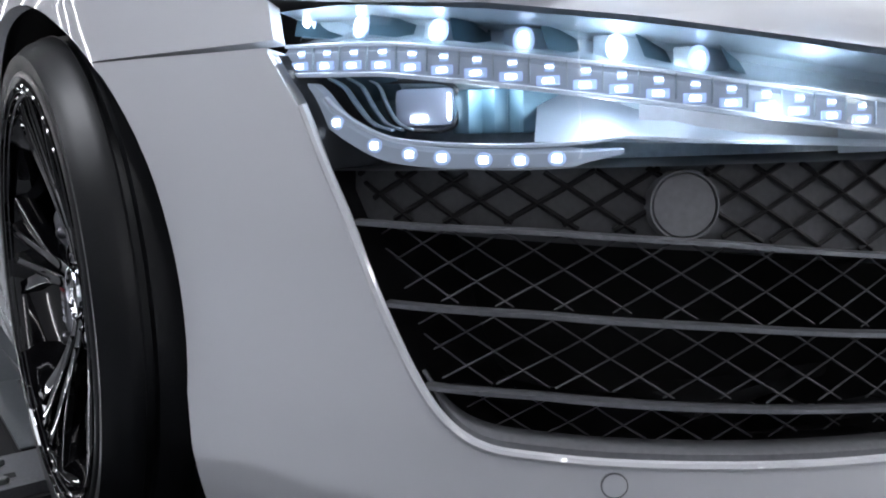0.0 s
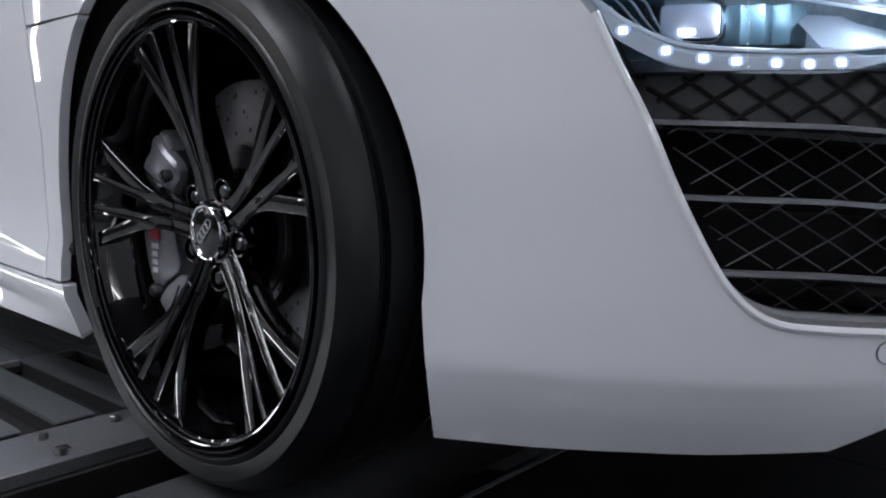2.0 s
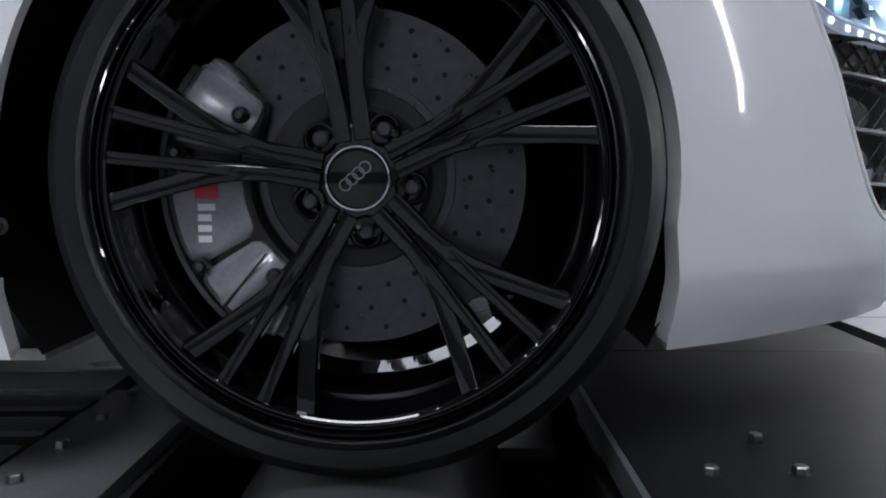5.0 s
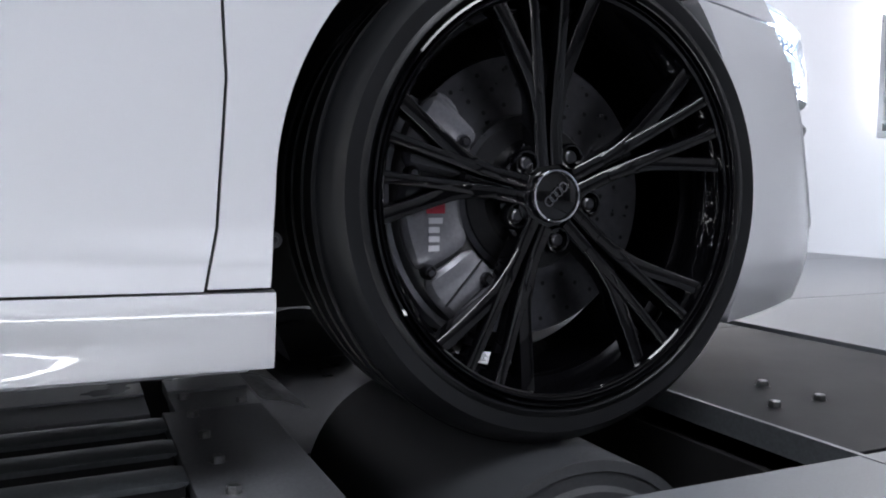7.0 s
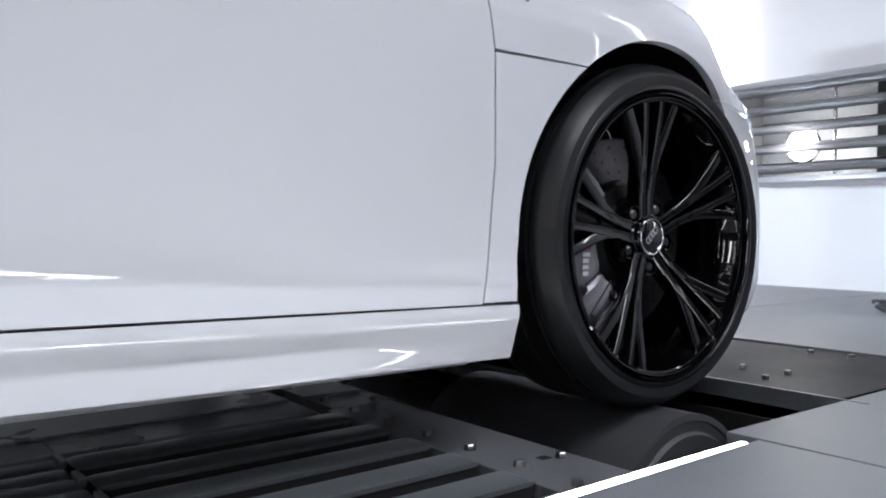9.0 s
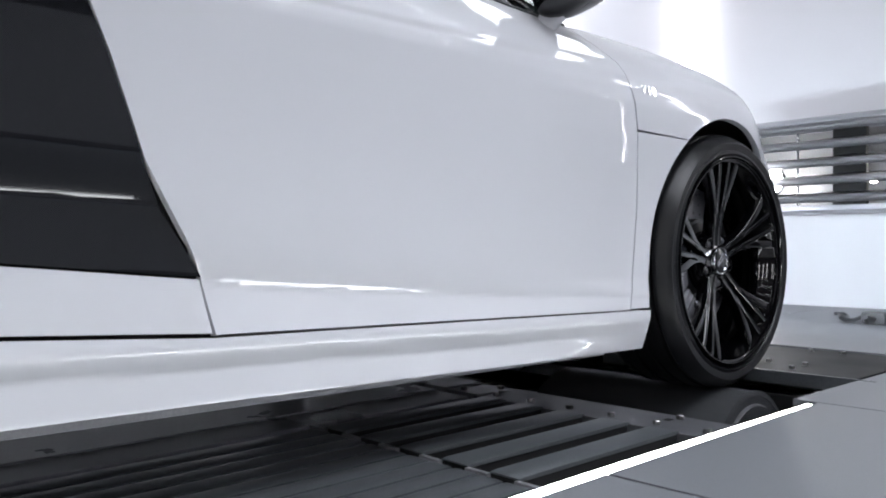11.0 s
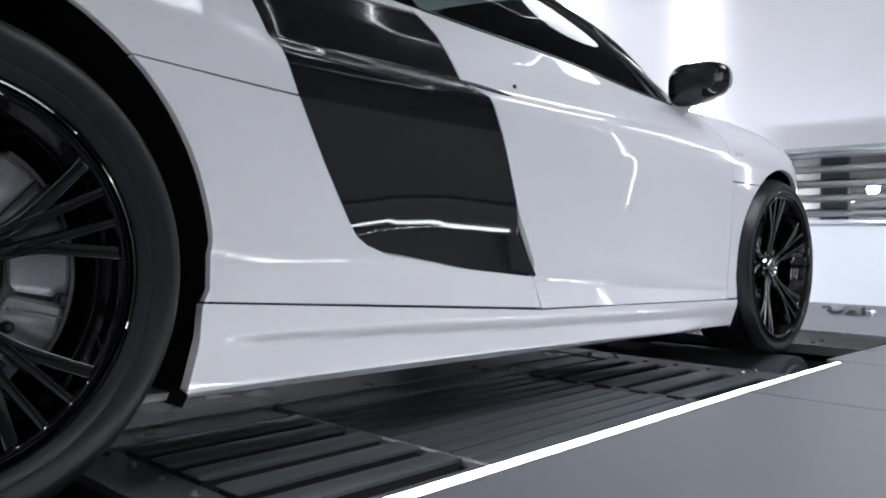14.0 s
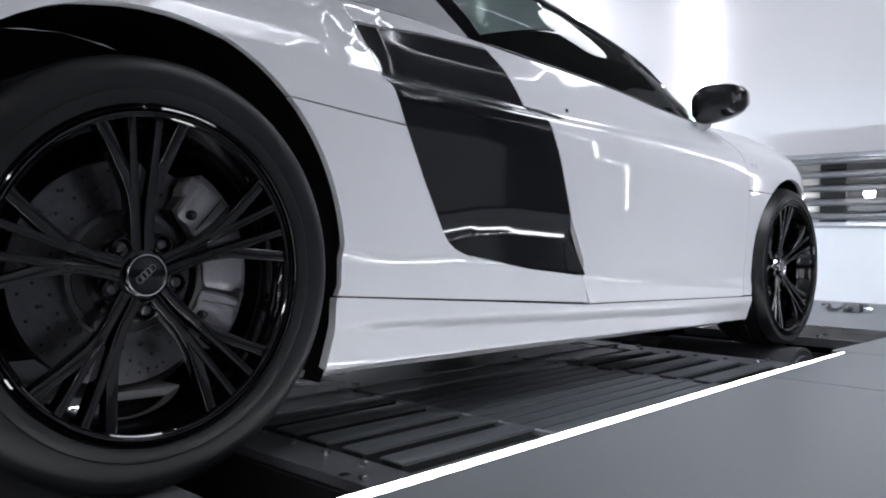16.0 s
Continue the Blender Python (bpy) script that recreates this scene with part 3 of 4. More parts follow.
def skin_normal(s, z, blade=False):
    a = skin(s + .004, z, 0, blade) - skin(s - .004, z, 0, blade)
    b = skin(s, z + .003, 0, blade) - skin(s, z - .003, 0, blade)
    n = a.cross(b).normalized()
    return n if n.y < 0 or s > 5.6 or s < .1 else -n


def shrink(poly, d):
    """The outline drawn in by d."""
    area = sum(a[0] * b[1] - b[0] * a[1] for a, b in zip(poly, poly[1:] + poly[:1]))
    sg = 1 if area > 0 else -1
    out = []
    for i, p in enumerate(poly):
        a, b = Vector(poly[i - 1]), Vector(poly[(i + 1) % len(poly)])
        p = Vector(p)
        u, w = (p - a).normalized(), (b - p).normalized()
        nu, nw = Vector((-u.y, u.x)) * sg, Vector((-w.y, w.x)) * sg
        m = nu + nw
        m = m / max(m.length_squared / 2, 0.5)
        out.append(tuple(p + m * d))
    return out


from mathutils.geometry import tessellate_polygon


def panel_data(name, poly, mat, gap=0.0017, deep=0.0, flange=0.016, ds=0.03, dz=0.008, mirror=False, blade=False):
    """A body panel: an outline in (s, z) laid on the skin, with turned-in edges."""
    poly = shrink(poly, gap) if gap else poly
    bm = bmesh.new()
    vs = [bm.verts.new((s, z, 0)) for s, z in poly]
    for tri in tessellate_polygon([[Vector((s, z, 0)) for s, z in poly]]):
        try:
            bm.faces.new([vs[i] for i in tri])
        except ValueError:
            pass
    lo_s, hi_s = min(p[0] for p in poly), max(p[0] for p in poly)
    lo_z, hi_z = min(p[1] for p in poly), max(p[1] for p in poly)
    for lo, hi, st, ax in ((lo_s, hi_s, ds, 0), (lo_z, hi_z, dz, 1)):
        n = max(1, int((hi - lo) / st))
        for k in range(1, n):
            co, no = [0, 0, 0], [0, 0, 0]
            co[ax], no[ax] = lo + (hi - lo) * k / n, 1
            bmesh.ops.bisect_plane(bm, geom=bm.verts[:] + bm.edges[:] + bm.faces[:], plane_co=co, plane_no=no)
    bmesh.ops.triangulate(bm, faces=[f for f in bm.faces if len(f.verts) > 4])
    rim = [e for e in bm.edges if len(e.link_faces) == 1]
    flat = {v: (v.co.x, v.co.y) for v in bm.verts}
    normals = {}
    for v, (s, z) in flat.items():
        v.co = skin(s, z, deep, blade)
        normals[v] = skin_normal(s, z, blade)
    turned = {}
    if flange:
        for e in rim:
            for v in e.verts:
                if v not in turned:
                    n = normals[v]
                    turned[v] = (bm.verts.new(v.co), bm.verts.new(v.co - n * flange))
            (a, a2), (b, b2) = turned[e.verts[0]], turned[e.verts[1]]
            bm.faces.new((a, b, b2, a2))
    for f in bm.faces:
        f.normal_update()
        v0 = next((v for v in f.verts if v in normals), None)
        if v0 is not None and f.normal.dot(normals[v0]) < 0:
            f.normal_flip()
    if mirror:
        for v in bm.verts:
            v.co.y = -v.co.y
        bmesh.ops.reverse_faces(bm, faces=bm.faces[:])
    bm.verts.index_update()
    ns = [(0, 0, 0)] * len(bm.verts)
    for v, n in normals.items():
        ns[v.index] = (n.x, -n.y if mirror else n.y, n.z)
    me = bpy.data.meshes.new(name)
    bm.to_mesh(me)
    bm.free()
    me.materials.append(mat)
    me.shade_smooth()
    me.normals_split_custom_set_from_vertices(ns)
    return me


car = tagged(new("sports_car"), "white low sports car with dark side panels on rollers", "car")


def panels(name, poly, mat, label="", **kw):
    """The same panel on both flanks; returns the right one."""
    right = part(name, panel_data(name, poly, mat, **kw), None, car, label)
    part(name, panel_data(name, poly, mat, mirror=True, **kw), None, car, label)
    return right


def arch(cx, cz, rx, rz, a0, a1, n=18):
    """Part of a wheel arch as (s, z), from angle a0 to a1 in degrees (0 ahead, 90 up)."""
    return [(arc(cx + rx * math.cos(radians(a0 + (a1 - a0) * k / n))), cz + rz * math.sin(radians(a0 + (a1 - a0) * k / n))) for k in range(n + 1)]


FA = (-0.005, 0.335, 0.346, 0.343)
RA = (-2.65, 0.340, 0.412, 0.415)
BLADE_L = [(-2.140, .864), (-2.11, .74), (-2.072, .645), (-2.012, .533), (-1.948, .425), (-1.932, .404), (-1.905, .387), (-1.85, .370), (-1.60, .339), (-1.362, .319)]
BLADE_R = [(-1.362, .319), (-1.445, .47), (-1.49, .60), (-1.54, .722), (-1.597, .757), (-1.602, .80), (-1.615, .86), (-1.648, .906), (-1.87, .893)]


def sz(points):
    return [(arc(x), z) for x, z in points]


# sill, door, side panel, wings, bumper
panels("sill", sz([(-2.28, .147), (-.350, .146), (-.352, .234), (-1.345, .240), (-2.25, .290)]), PAINT, "white sculpted side sill", flange=0.02)
panels("rear_wing", [(arc(-2.25), .290)] + sz([(-1.347, .243), (-1.362, .319)]) + sz(BLADE_L[::-1])[1:-2] + arch(*RA, 50, -4, 12), PAINT, "white lower rear wing panel", flange=0.014, dz=0.005)
panels("side_panel", sz(BLADE_L) + sz(BLADE_R)[1:], BLADE, "dark glossy side panel with a crease", blade=True, dz=0.003)
panels("quarter_panel", arch(*RA, 188, 50, 26) + sz([(-2.072, .645), (-2.11, .74), (-2.140, .864), (-2.16, .93), (-3.1, .90), (-3.4, .84), (-3.42, .28)]), PAINT, "white rear quarter panel over the wheel", flange=0.014)
panels("shoulder_panel", sz([(-2.142, .867), (-1.87, .897), (-1.652, .909), (-1.664, .926), (-1.9, .935), (-2.158, .93)]), PAINT, "white shoulder panel above the dark side panel")
door = panels("door", sz([(-1.345, .241), (-.425, .234), (-.412, .30), (-.402, .45), (-.410, .61), (-.433, .748), (-.50, .838), (-.65, .852), (-1.0, .885), (-1.3, .908), (-1.662, .926), (-1.648, .906), (-1.615, .86), (-1.602, .80), (-1.597, .757), (-1.54, .722), (-1.49, .60), (-1.445, .47), (-1.362, .319)]), PAINT, "white door with a deep side crease", dz=0.006)
panels("lower_wing", sz([(-.410, .61), (-.402, .45), (-.412, .30), (-.425, .236)]) + [(arc(-.358), .236), (arc(-.3565), .25)] + arch(*FA, 180, 127, 14), PAINT, "white strip behind the front wheel", flange=0.014)
panels("front_wing", sz([(-.410, .612), (-.433, .748), (-.50, .838), (-.45, .843), (-.2, .836), (0, .818), (.2, .766), (.36, .690), (.445, .637), (.462, .6005), (.210, .6005)]) + arch(*FA, 50.9, 127, 18), PAINT, "white front wing over the wheel", flange=0.014)
OPEN = [(4.738, .592), (4.776, .548), (4.801, .498), (4.823, .457), (4.85, .396), (4.882, .335), (4.906, .305), (4.935, .288), (4.979, .282), (5.10, .274), (5.30, .262)]
panels("front_bumper", arch(*FA, 50.6, -8, 14) + [(arc(.342), .22), (arc(.340), .148), (4.71, .152), (4.82, .161), (4.923, .166), (4.997, .168), (5.045, .188), (5.10, .207), (5.30, .225), (5.7077, .232), (5.7077, .56), (5.42, .56), (5.36, .46), (5.30, .262)] + OPEN[::-1][1:] + [(arc(.455), .598)], PAINT, "white front bumper with a rolled air intake edge", flange=0.028)
CORE_POLY = sz([(-3.4, .30), (-3.38, .80), (-2.2, .86), (-1.6, .86), (-.5, .80), (-.2, .78), (.1, .72), (.42, .60), (.40, .5)]) + arch(FA[0], FA[1], .37, .37, 25, 190, 20) + sz([(-.38, .18), (-2.22, .18)]) + arch(RA[0], RA[1], .43, .43, -10, 185, 20)
panels("inner_shell", CORE_POLY, CORE, "black inner shell behind the joints", deep=0.034, flange=0.0, gap=0.0, ds=0.08, dz=0.03)
# lower spoiler under the bumper
part("lower_spoiler", loft([[skin(s, z, 0.07) for z in (.20, .21, .23, .27)] for s in np.linspace(5.02, 5.70, 20)], thick=0.006), DARK, car, "black lower spoiler")
# underbody, unseen and made pale to bounce light onto the stand below
part("underbody", boxed((-3.0, -0.80, 0.125), (-0.36, 0.80, 0.14), 0.004), UNDER, car, "grey flat underbody")
part("front_undertray", boxed((-0.355, -0.52, 0.27), (0.66, 0.52, 0.285), 0.004), DARK, car, "black front undertray")


# wheel arch liners
for cx, cz, r in ((-0.005, 0.335, 0.372), (-2.65, 0.34, 0.435)):
    for sg in (-1, 1):
        rows = []
        for k in range(25):
            a = radians(-30 + 240 * k / 24)
            x = cx + r * math.cos(a)
            ye = -skin(arc(x), min(max(cz + r * math.sin(a), .16), .8)).y - 0.024
            rows.append([(x, sg * y, cz + r * math.sin(a)) for y in (ye, 0.70, 0.55)])
        part("arch_liner", loft(rows, thick=0.004), CORE, car, "black wheel arch liner")
        bm = lathe([(0, 0), (r, 0), (r, 0.01), (0, 0.01)], 24)
        bmesh.ops.bisect_plane(bm, geom=bm.verts[:] + bm.edges[:] + bm.faces[:], plane_co=(0, 0, -0.17), plane_no=(0, 0, 1), clear_inner=True)
        part("inner_bulkhead", bm, CORE, car).matrix_local = pose(cx, sg * 0.55, cz)
for x, z in ((-0.352, 0.286), (-0.337, 0.525)):
    ob = part("liner_screw", lathe([(0, 0), (0.004, 0), (0.005, 0.002), (0.009, 0.003), (0.009, 0.006), (0, 0.006)], 12), TRIM, car)
    ob.matrix_local = pose(x, -0.900, z)

# ---- upper body ----
BELT = [(-2.16, .93), (-1.9, .935), (-1.638, .925), (-1.3, .908), (-1.0, .885), (-.65, .852), (-.50, .838)]


def belt(x):
    xs, zs = zip(*BELT)
    return skin(arc(x), float(np.interp(x, xs, zs)))


RAIL = spline([(-.47, -.715, .868), (-.66, -.640, 1.03), (-.93, -.600, 1.112), (-1.25, -.575, 1.165), (-1.65, -.565, 1.185), (-2.05, -.59, 1.12), (-2.25, -.63, 1.03)], 8)


def rail(x):
    o = RAIL[::-1]
    return Vector((x, float(np.interp(x, o[:, 0], o[:, 1])), float(np.interp(x, o[:, 0], o[:, 2]))))


def mirrored(pts, sg):
    return [Vector((p[0], p[1] * (1 if sg < 0 else -1), p[2])) for p in pts]


for sg in (-1, 1):
    def wall_up(x, steps, out=0.02, inset=.012):
        lean = 0.22 * step(-0.95, -1.6, x)
        a, b = belt(x) + Vector((0, inset, 0)), rail(max(x - lean, -2.3))
        return mirrored([a.lerp(b, t) + Vector((0, -out * math.sin(math.pi * t), 0)) for t in steps], sg)
    rows = [wall_up(x, (0, .2, .4, .6, .8, 1)) for x in np.linspace(-1.602, -.52, 22)]
    w = part("side_window", loft(rows), GLASS, car, "tinted glossy side window")
    part("door_pillar", loft([wall_up(x, (0, .3, .6, 1), .02, .010) for x in np.linspace(-1.695, -1.606, 5)], thick=0.004), BLADE, car, "glossy black door pillar trim")
    part("rear_side_panel", loft([wall_up(x, (0, .15, .3, .6, 1), .012, 0) for x in np.linspace(-2.16, -1.698, 10)], thick=0.01), PAINT, car, "white panel behind the side window")
    part("window_bar", sweep(mirrored([belt(-.655) + Vector((0, .008, 0)), rail(-.78)], sg), .009, .009, round_n=8), TRIM, car, "black bar before the small front pane")
    part("window_seal", sweep(mirrored([rail(x) for x in np.linspace(-1.98, -.48, 26)], sg), 0.009, 0.009, round_n=8), TRIM, car, "black rubber window seal")
    part("belt_seal", sweep(mirrored([belt(x) + Vector((0, .006, .003)) for x in np.linspace(-1.62, -.50, 20)], sg), 0.006, 0.004, round_n=8), TRIM, car, "black belt seal")
# roof, windscreen, engine cover, bonnet
rows = [[Vector((x, rail(x).y * t, rail(x).z + 0.055 * (1 - t * t))) for t in np.linspace(1, -1, 13)] for x in np.linspace(-2.1, -.98, 14)]
part("roof", loft(rows, thick=0.008), PAINT, car, "white roof panel")
rows = []
for k in range(9):
    t = k / 8
    x = -.98 + .50 * t
    e = rail(x) if t < 1 else Vector((-.48, -.715, .868))
    rows.append([Vector((x + 0.22 * t * (1 - u * u), e.y * u, e.z + 0.055 * (1 - u * u) * (1 - .4 * t))) for u in np.linspace(1, -1, 13)])
part("windscreen", loft(rows), GLASS, car, "tinted windscreen")
rows = [[Vector((x, skin(arc(x), z0).y * u, z0 + (0.10 if x > -2.6 else 0.06) * (1 - u * u))) for u in np.linspace(1, -1, 13)] for x, z0 in ((-2.16, .93), (-2.5, .925), (-3.1, .90), (-3.4, .84))]
part("engine_cover", loft(rows, thick=0.008), PAINT, car, "white rear engine cover")
rows = [[Vector((-2.1 - .1 * t, (-.60 + .02 * t) * u, 1.10 - .14 * t + 0.05 * (1 - u * u))) for u in np.linspace(1, -1, 9)] for t in np.linspace(0, 1, 5)]
part("rear_window", loft(rows), GLASS, car, "tinted rear window")
BON = [(-.50, .838), (-.45, .843), (-.2, .836), (0, .818), (.2, .766), (.36, .690), (.445, .637)]
rows = []
for x, z in BON:
    p = skin(arc(x), z)
    rows.append([Vector((p.x + 0.12 * (1 - u * u), p.y * u, z + 0.05 * (1 - u * u) ** 0.8)) for u in np.linspace(1, -1, 17)])
for s, z in ((4.80, .628), (4.94, .617), (5.06, .602), (5.227, .580), (5.42, .562)):
    p = skin(s, z)
    f = p.y / -.80
    rows.append([Vector((p.x + 0.10 * f * (1 - u * u), p.y * u, z + 0.05 * f * (1 - u * u))) for u in np.linspace(1, -1, 17)])
part("bonnet", loft(rows, thick=0.008), PAINT, car, "white bonnet edge above the headlamp")
rows = [[Vector((p.x, p.y * u, p.z)) for u in np.linspace(1, -1, 13)] for p in [skin(s, .5) for s in np.linspace(.6, .0, 8)]]
part("tail_panel", loft([[skin(s, z, .01) for z in np.linspace(.25, .84, 9)] for s in np.linspace(0.0, .75, 14)] + []), CORE, car, "dark tail panel")
part("tail_panel", loft([mirrored([skin(s, z, .01) for z in np.linspace(.25, .84, 9)], 1) for s in np.linspace(0.0, .75, 14)]), CORE, car, "dark tail panel")
# cabin
part("dashboard", boxed((-.95, -.60, .62), (-.55, .60, .86), 0.05), LEATHER, car, "black dashboard")
for y in (-.36, .36):
    seat = part("seat", boxed((-1.55, y - .22, .35), (-1.05, y + .22, .50), 0.05), LEATHER, car, "black leather bucket seat")
    part("backrest", boxed((-1.72, y - .22, .45), (-1.55, y + .22, .98), 0.05), LEATHER, seat)
    part("headrest", boxed((-1.75, y - .12, .99), (-1.64, y + .12, 1.10), 0.04), LEATHER, seat)
part("cabin_floor", boxed((-1.9, -.72, .30), (-.5, .72, .33)), CORE, car, "black cabin floor")
part("bulkhead", boxed((-1.93, -.56, .33), (-1.90, .56, 1.08)), CORE, car, "black rear bulkhead")

# door handle, lock, badge, mirror
h = part("door_handle", sweep([skin(arc(x), z, 0.004) for x, z in ((-1.60, .752), (-1.54, .746), (-1.47, .741), (-1.425, .740))], [.004, .010, .009, .002], [.006, .009, .007, .002], round_n=8), TRIM, door, "black recessed door handle")
part("lock", lathe([(0, -.003), (.005, -.003), (.006, 0), (0, 0)], 12), TRIM, door).matrix_local = Matrix.Translation(skin(arc(-1.4), .772, -0.001))
n = skin_normal(arc(-.365), .70)
txt = bpy.data.curves.new("engine_badge", "FONT")
txt.body, txt.size, txt.extrude, txt.align_x, txt.align_y = "V10", 0.027, 0.0012, "CENTER", "CENTER"
txt.space_character = 1.3
txt.materials.append(CHROME)
badge = new("engine_badge", txt)
badge.parent = car
tagged(badge, "small chrome V10 badge")
side = skin(arc(-.32), .70) - skin(arc(-.41), .70)
side.normalize()
badge.matrix_local = Matrix.Translation(skin(arc(-.365), .70) + n * 0.0015) @ Matrix((side, n.cross(side), n)).transposed().to_4x4()
for sg in (-1, 1):
    mir = part("mirror", bmesh.new(), BLADE, car, "gloss black mirror housing on a white stalk")
    bm = bmesh.new()
    bmesh.ops.create_uvsphere(bm, u_segments=28, v_segments=18, radius=1.0)
    for v in bm.verts:
        c = v.co
        # blunt towards the back, rounded ahead
        k = [math.copysign(abs(q) ** e, q) for q, e in zip(c, (0.75, 0.72, 0.72))]
        v.co = (k[0] * (0.075 if k[0] > 0 else 0.045), k[1] * 0.105, k[2] * 0.068 * (1.0 - 0.20 * k[1] * sg) + 0.006 * k[1] * sg)
    bm.to_mesh(mir.data)
    bm.free()
    mir.data.shade_smooth()
    mir.matrix_local = pose(-.566, sg * .872, .906, 4 * sg, 0, -6 * sg) @ Matrix.Scale(.93, 4)
    g = part("mirror_glass", boxed((-.0465, -.066, -.034), (-.0435, .066, .034), .0012), MIRROR, mir, "mirror glass")
    part("stalk", sweep([(.01, -sg * .06, -.055), (.0, -sg * .085, -.085), (-.005, -sg * .125, -.10)], [.035, .026, .05], [.012, .014, .016], up=(1, 0, 0), round_n=12), PAINT, mir, "white mirror stalk")
# ---- headlamp and air intake ----
for sg in (-1, 1):
    def S(s, z, deep=0.0):
        return mirrored([skin(s, z, deep)], sg)[0]
    lamp_ob = part("headlamp", loft([[S(s, z, .115) for z in np.linspace(.47, .64, 5)] for s in np.linspace(4.70, 5.40, 16)], thick=.004), HOUSING, car, "headlamp with glowing cool white LED rows")
    lens_poly = [(4.738, .592), (4.730, .615), (4.742, .630), (4.80, .628), (4.94, .616), (5.06, .601), (5.227, .579), (5.38, .561), (5.33, .495), (5.227, .494), (5.10, .503), (5.037, .505), (4.979, .4965), (4.90, .4965), (4.801, .499), (4.776, .548)]
    part("lens", panel_data("lens", lens_poly, LENS, gap=.001, deep=.003, flange=0.0, mirror=sg > 0), None, lamp_ob, "clear headlamp lens")
    part("lamp_cheek", loft([[S(q + .005, z, d) for d in (.004, .03, .10)] for q, z in spline([(4.740, .590), (4.757, .570), (4.776, .548), (4.801, .498)], 4)], thick=.002), TRIM, lamp_ob, "black lamp side wall")
    part("floor_fin", loft([[S(s, z, d) for z, d in ((.497, .004), (.499, .11))] for s in np.linspace(4.79, 5.34, 20)], thick=.003), TRIM, lamp_ob, "black lower lamp edge")
    part("brow", loft([[S(s, z, d) for z, d in ((zt, .006), (zt - .004, .03), (zt - .008, .115))] for s, zt in zip(np.linspace(4.735, 5.38, 20), np.interp(np.linspace(4.735, 5.38, 20), (4.735, 4.80, 4.94, 5.06, 5.227, 5.38), (.626, .626, .613, .598, .576, .558)))], thick=.002), STRIP, lamp_ob, "pale upper lamp brow")
    # upper light bar
    ss_ = np.linspace(4.742, 5.30, 40)
    zb = np.interp(ss_, (4.742, 4.847, 4.941, 5.037, 5.131, 5.216, 5.30), (.586, .582, .571, .558, .545, .534, .524))
    bar = part("light_guide", sweep([S(s, z, .026) for s, z in zip(ss_, zb)], .010, .0105), LEDSOFT, lamp_ob, "glowing clear light guide")
    part("guide_edge", sweep([S(s, z + .0115, .016) for s, z in zip(ss_, zb)], .002, .0015), REFLECTOR, lamp_ob, "bright guide edge")
    part("guide_edge", sweep([S(s, z - .012, .014) for s, z in zip(ss_, zb)], .003, .0018), REFLECTOR, lamp_ob, "bright guide edge")
    for k in range(18):
        s = 4.760 + .0282 * k
        z = float(np.interp(s, ss_, zb))
        nrm = (S(s, z, .0) - S(s, z, .05)).normalized()
        turn = nrm.to_track_quat("-Y", "Z").to_matrix().to_4x4()
        o = part("led", boxed((-.0042, -.0016, -.0019), (.0042, .001, .0019), .0012), LED, lamp_ob)
        o.matrix_local = Matrix.Translation(S(s, z - .0050, .0145)) @ turn
        part("led_lens", boxed((-.0085, -.0006, -.0034), (.0085, .0012, .0036), .0010), LEDLENS, o, "soft glowing lens round the diode")
        part("led_cell", boxed((-.0030, -.0010, -.0009), (.0030, .001, .0009), .0006), LED, lamp_ob, "small upper diode").matrix_local = Matrix.Translation(S(s + .001, z + .0050, .0150)) @ turn
        part("led_cell", boxed((-.0036, -.0008, -.0032), (.0036, .001, .0032), .0008), LEDLENS, lamp_ob).matrix_local = Matrix.Translation(S(s + .001, z + .0046, .0158)) @ turn
        part("cell_wall", sweep([S(s + .0141, z - .009, .0150), S(s + .0141, z + .009, .0150)], .0006, .0010), HOUSING, lamp_ob)
    # upper reflector lamps with LED
    up_s = np.linspace(4.735, 5.36, 24)
    up_t = np.interp(up_s, (4.735, 4.80, 4.94, 5.06, 5.227, 5.38), (.624, .624, .611, .596, .574, .556))
    up_b = np.interp(up_s, ss_, zb) + .014
    part("upper_strip", loft([[S(q, a + (b - a) * f, dd) for f, dd in ((0, .03), (.35, .06), (.7, .066), (1, .05))] for q, a, b in zip(up_s, up_b, up_t)], thick=.002), STRIP, lamp_ob, "pale blue reflector strip")
    for k, (s, z) in enumerate(((4.715, .616), (4.80, .611), (4.885, .602), (4.965, .592), (5.045, .584), (5.115, .574))):
        wedge = loft([[(-.016, .004, -.011), (-.016, .004, .011)], [(-.006, -.004, -.010), (-.006, -.004, .010)], [(.010, .0, -.010), (.010, .0, .010)], [(.034, .014, -.006), (.034, .014, .008)]], thick=.0015)
        o = part("reflector", wedge, STRIP, lamp_ob, "pale wedge-shaped reflector")
        nrm = skin_normal(min(max(s, 4.75), 5.2), z)
        if sg > 0:
            nrm = Vector((nrm.x, -nrm.y, nrm.z))
        o.matrix_local = Matrix.Translation(S(max(s, 4.735), z, .05)) @ nrm.to_track_quat("-Y", "Z").to_matrix().to_4x4()
        part("led", boxed((-.0045, -.004, -.0065), (.0045, .002, .0065), .004), LED, o).matrix_local = Matrix.Translation((0, -.008, 0)) @ Matrix.Scale(1 - .06 * k, 4)
        part("led_lens", lathe([(0, -.0006), (.6, -.0004), (1.0, .0004), (1.0, .0012), (0, .0012)], 20), LEDLENS, o, "soft glowing lens round the diode").matrix_local = Matrix.Translation((0, -.0065, 0)) @ Matrix.Diagonal((.0085, 1, .0105, 1))
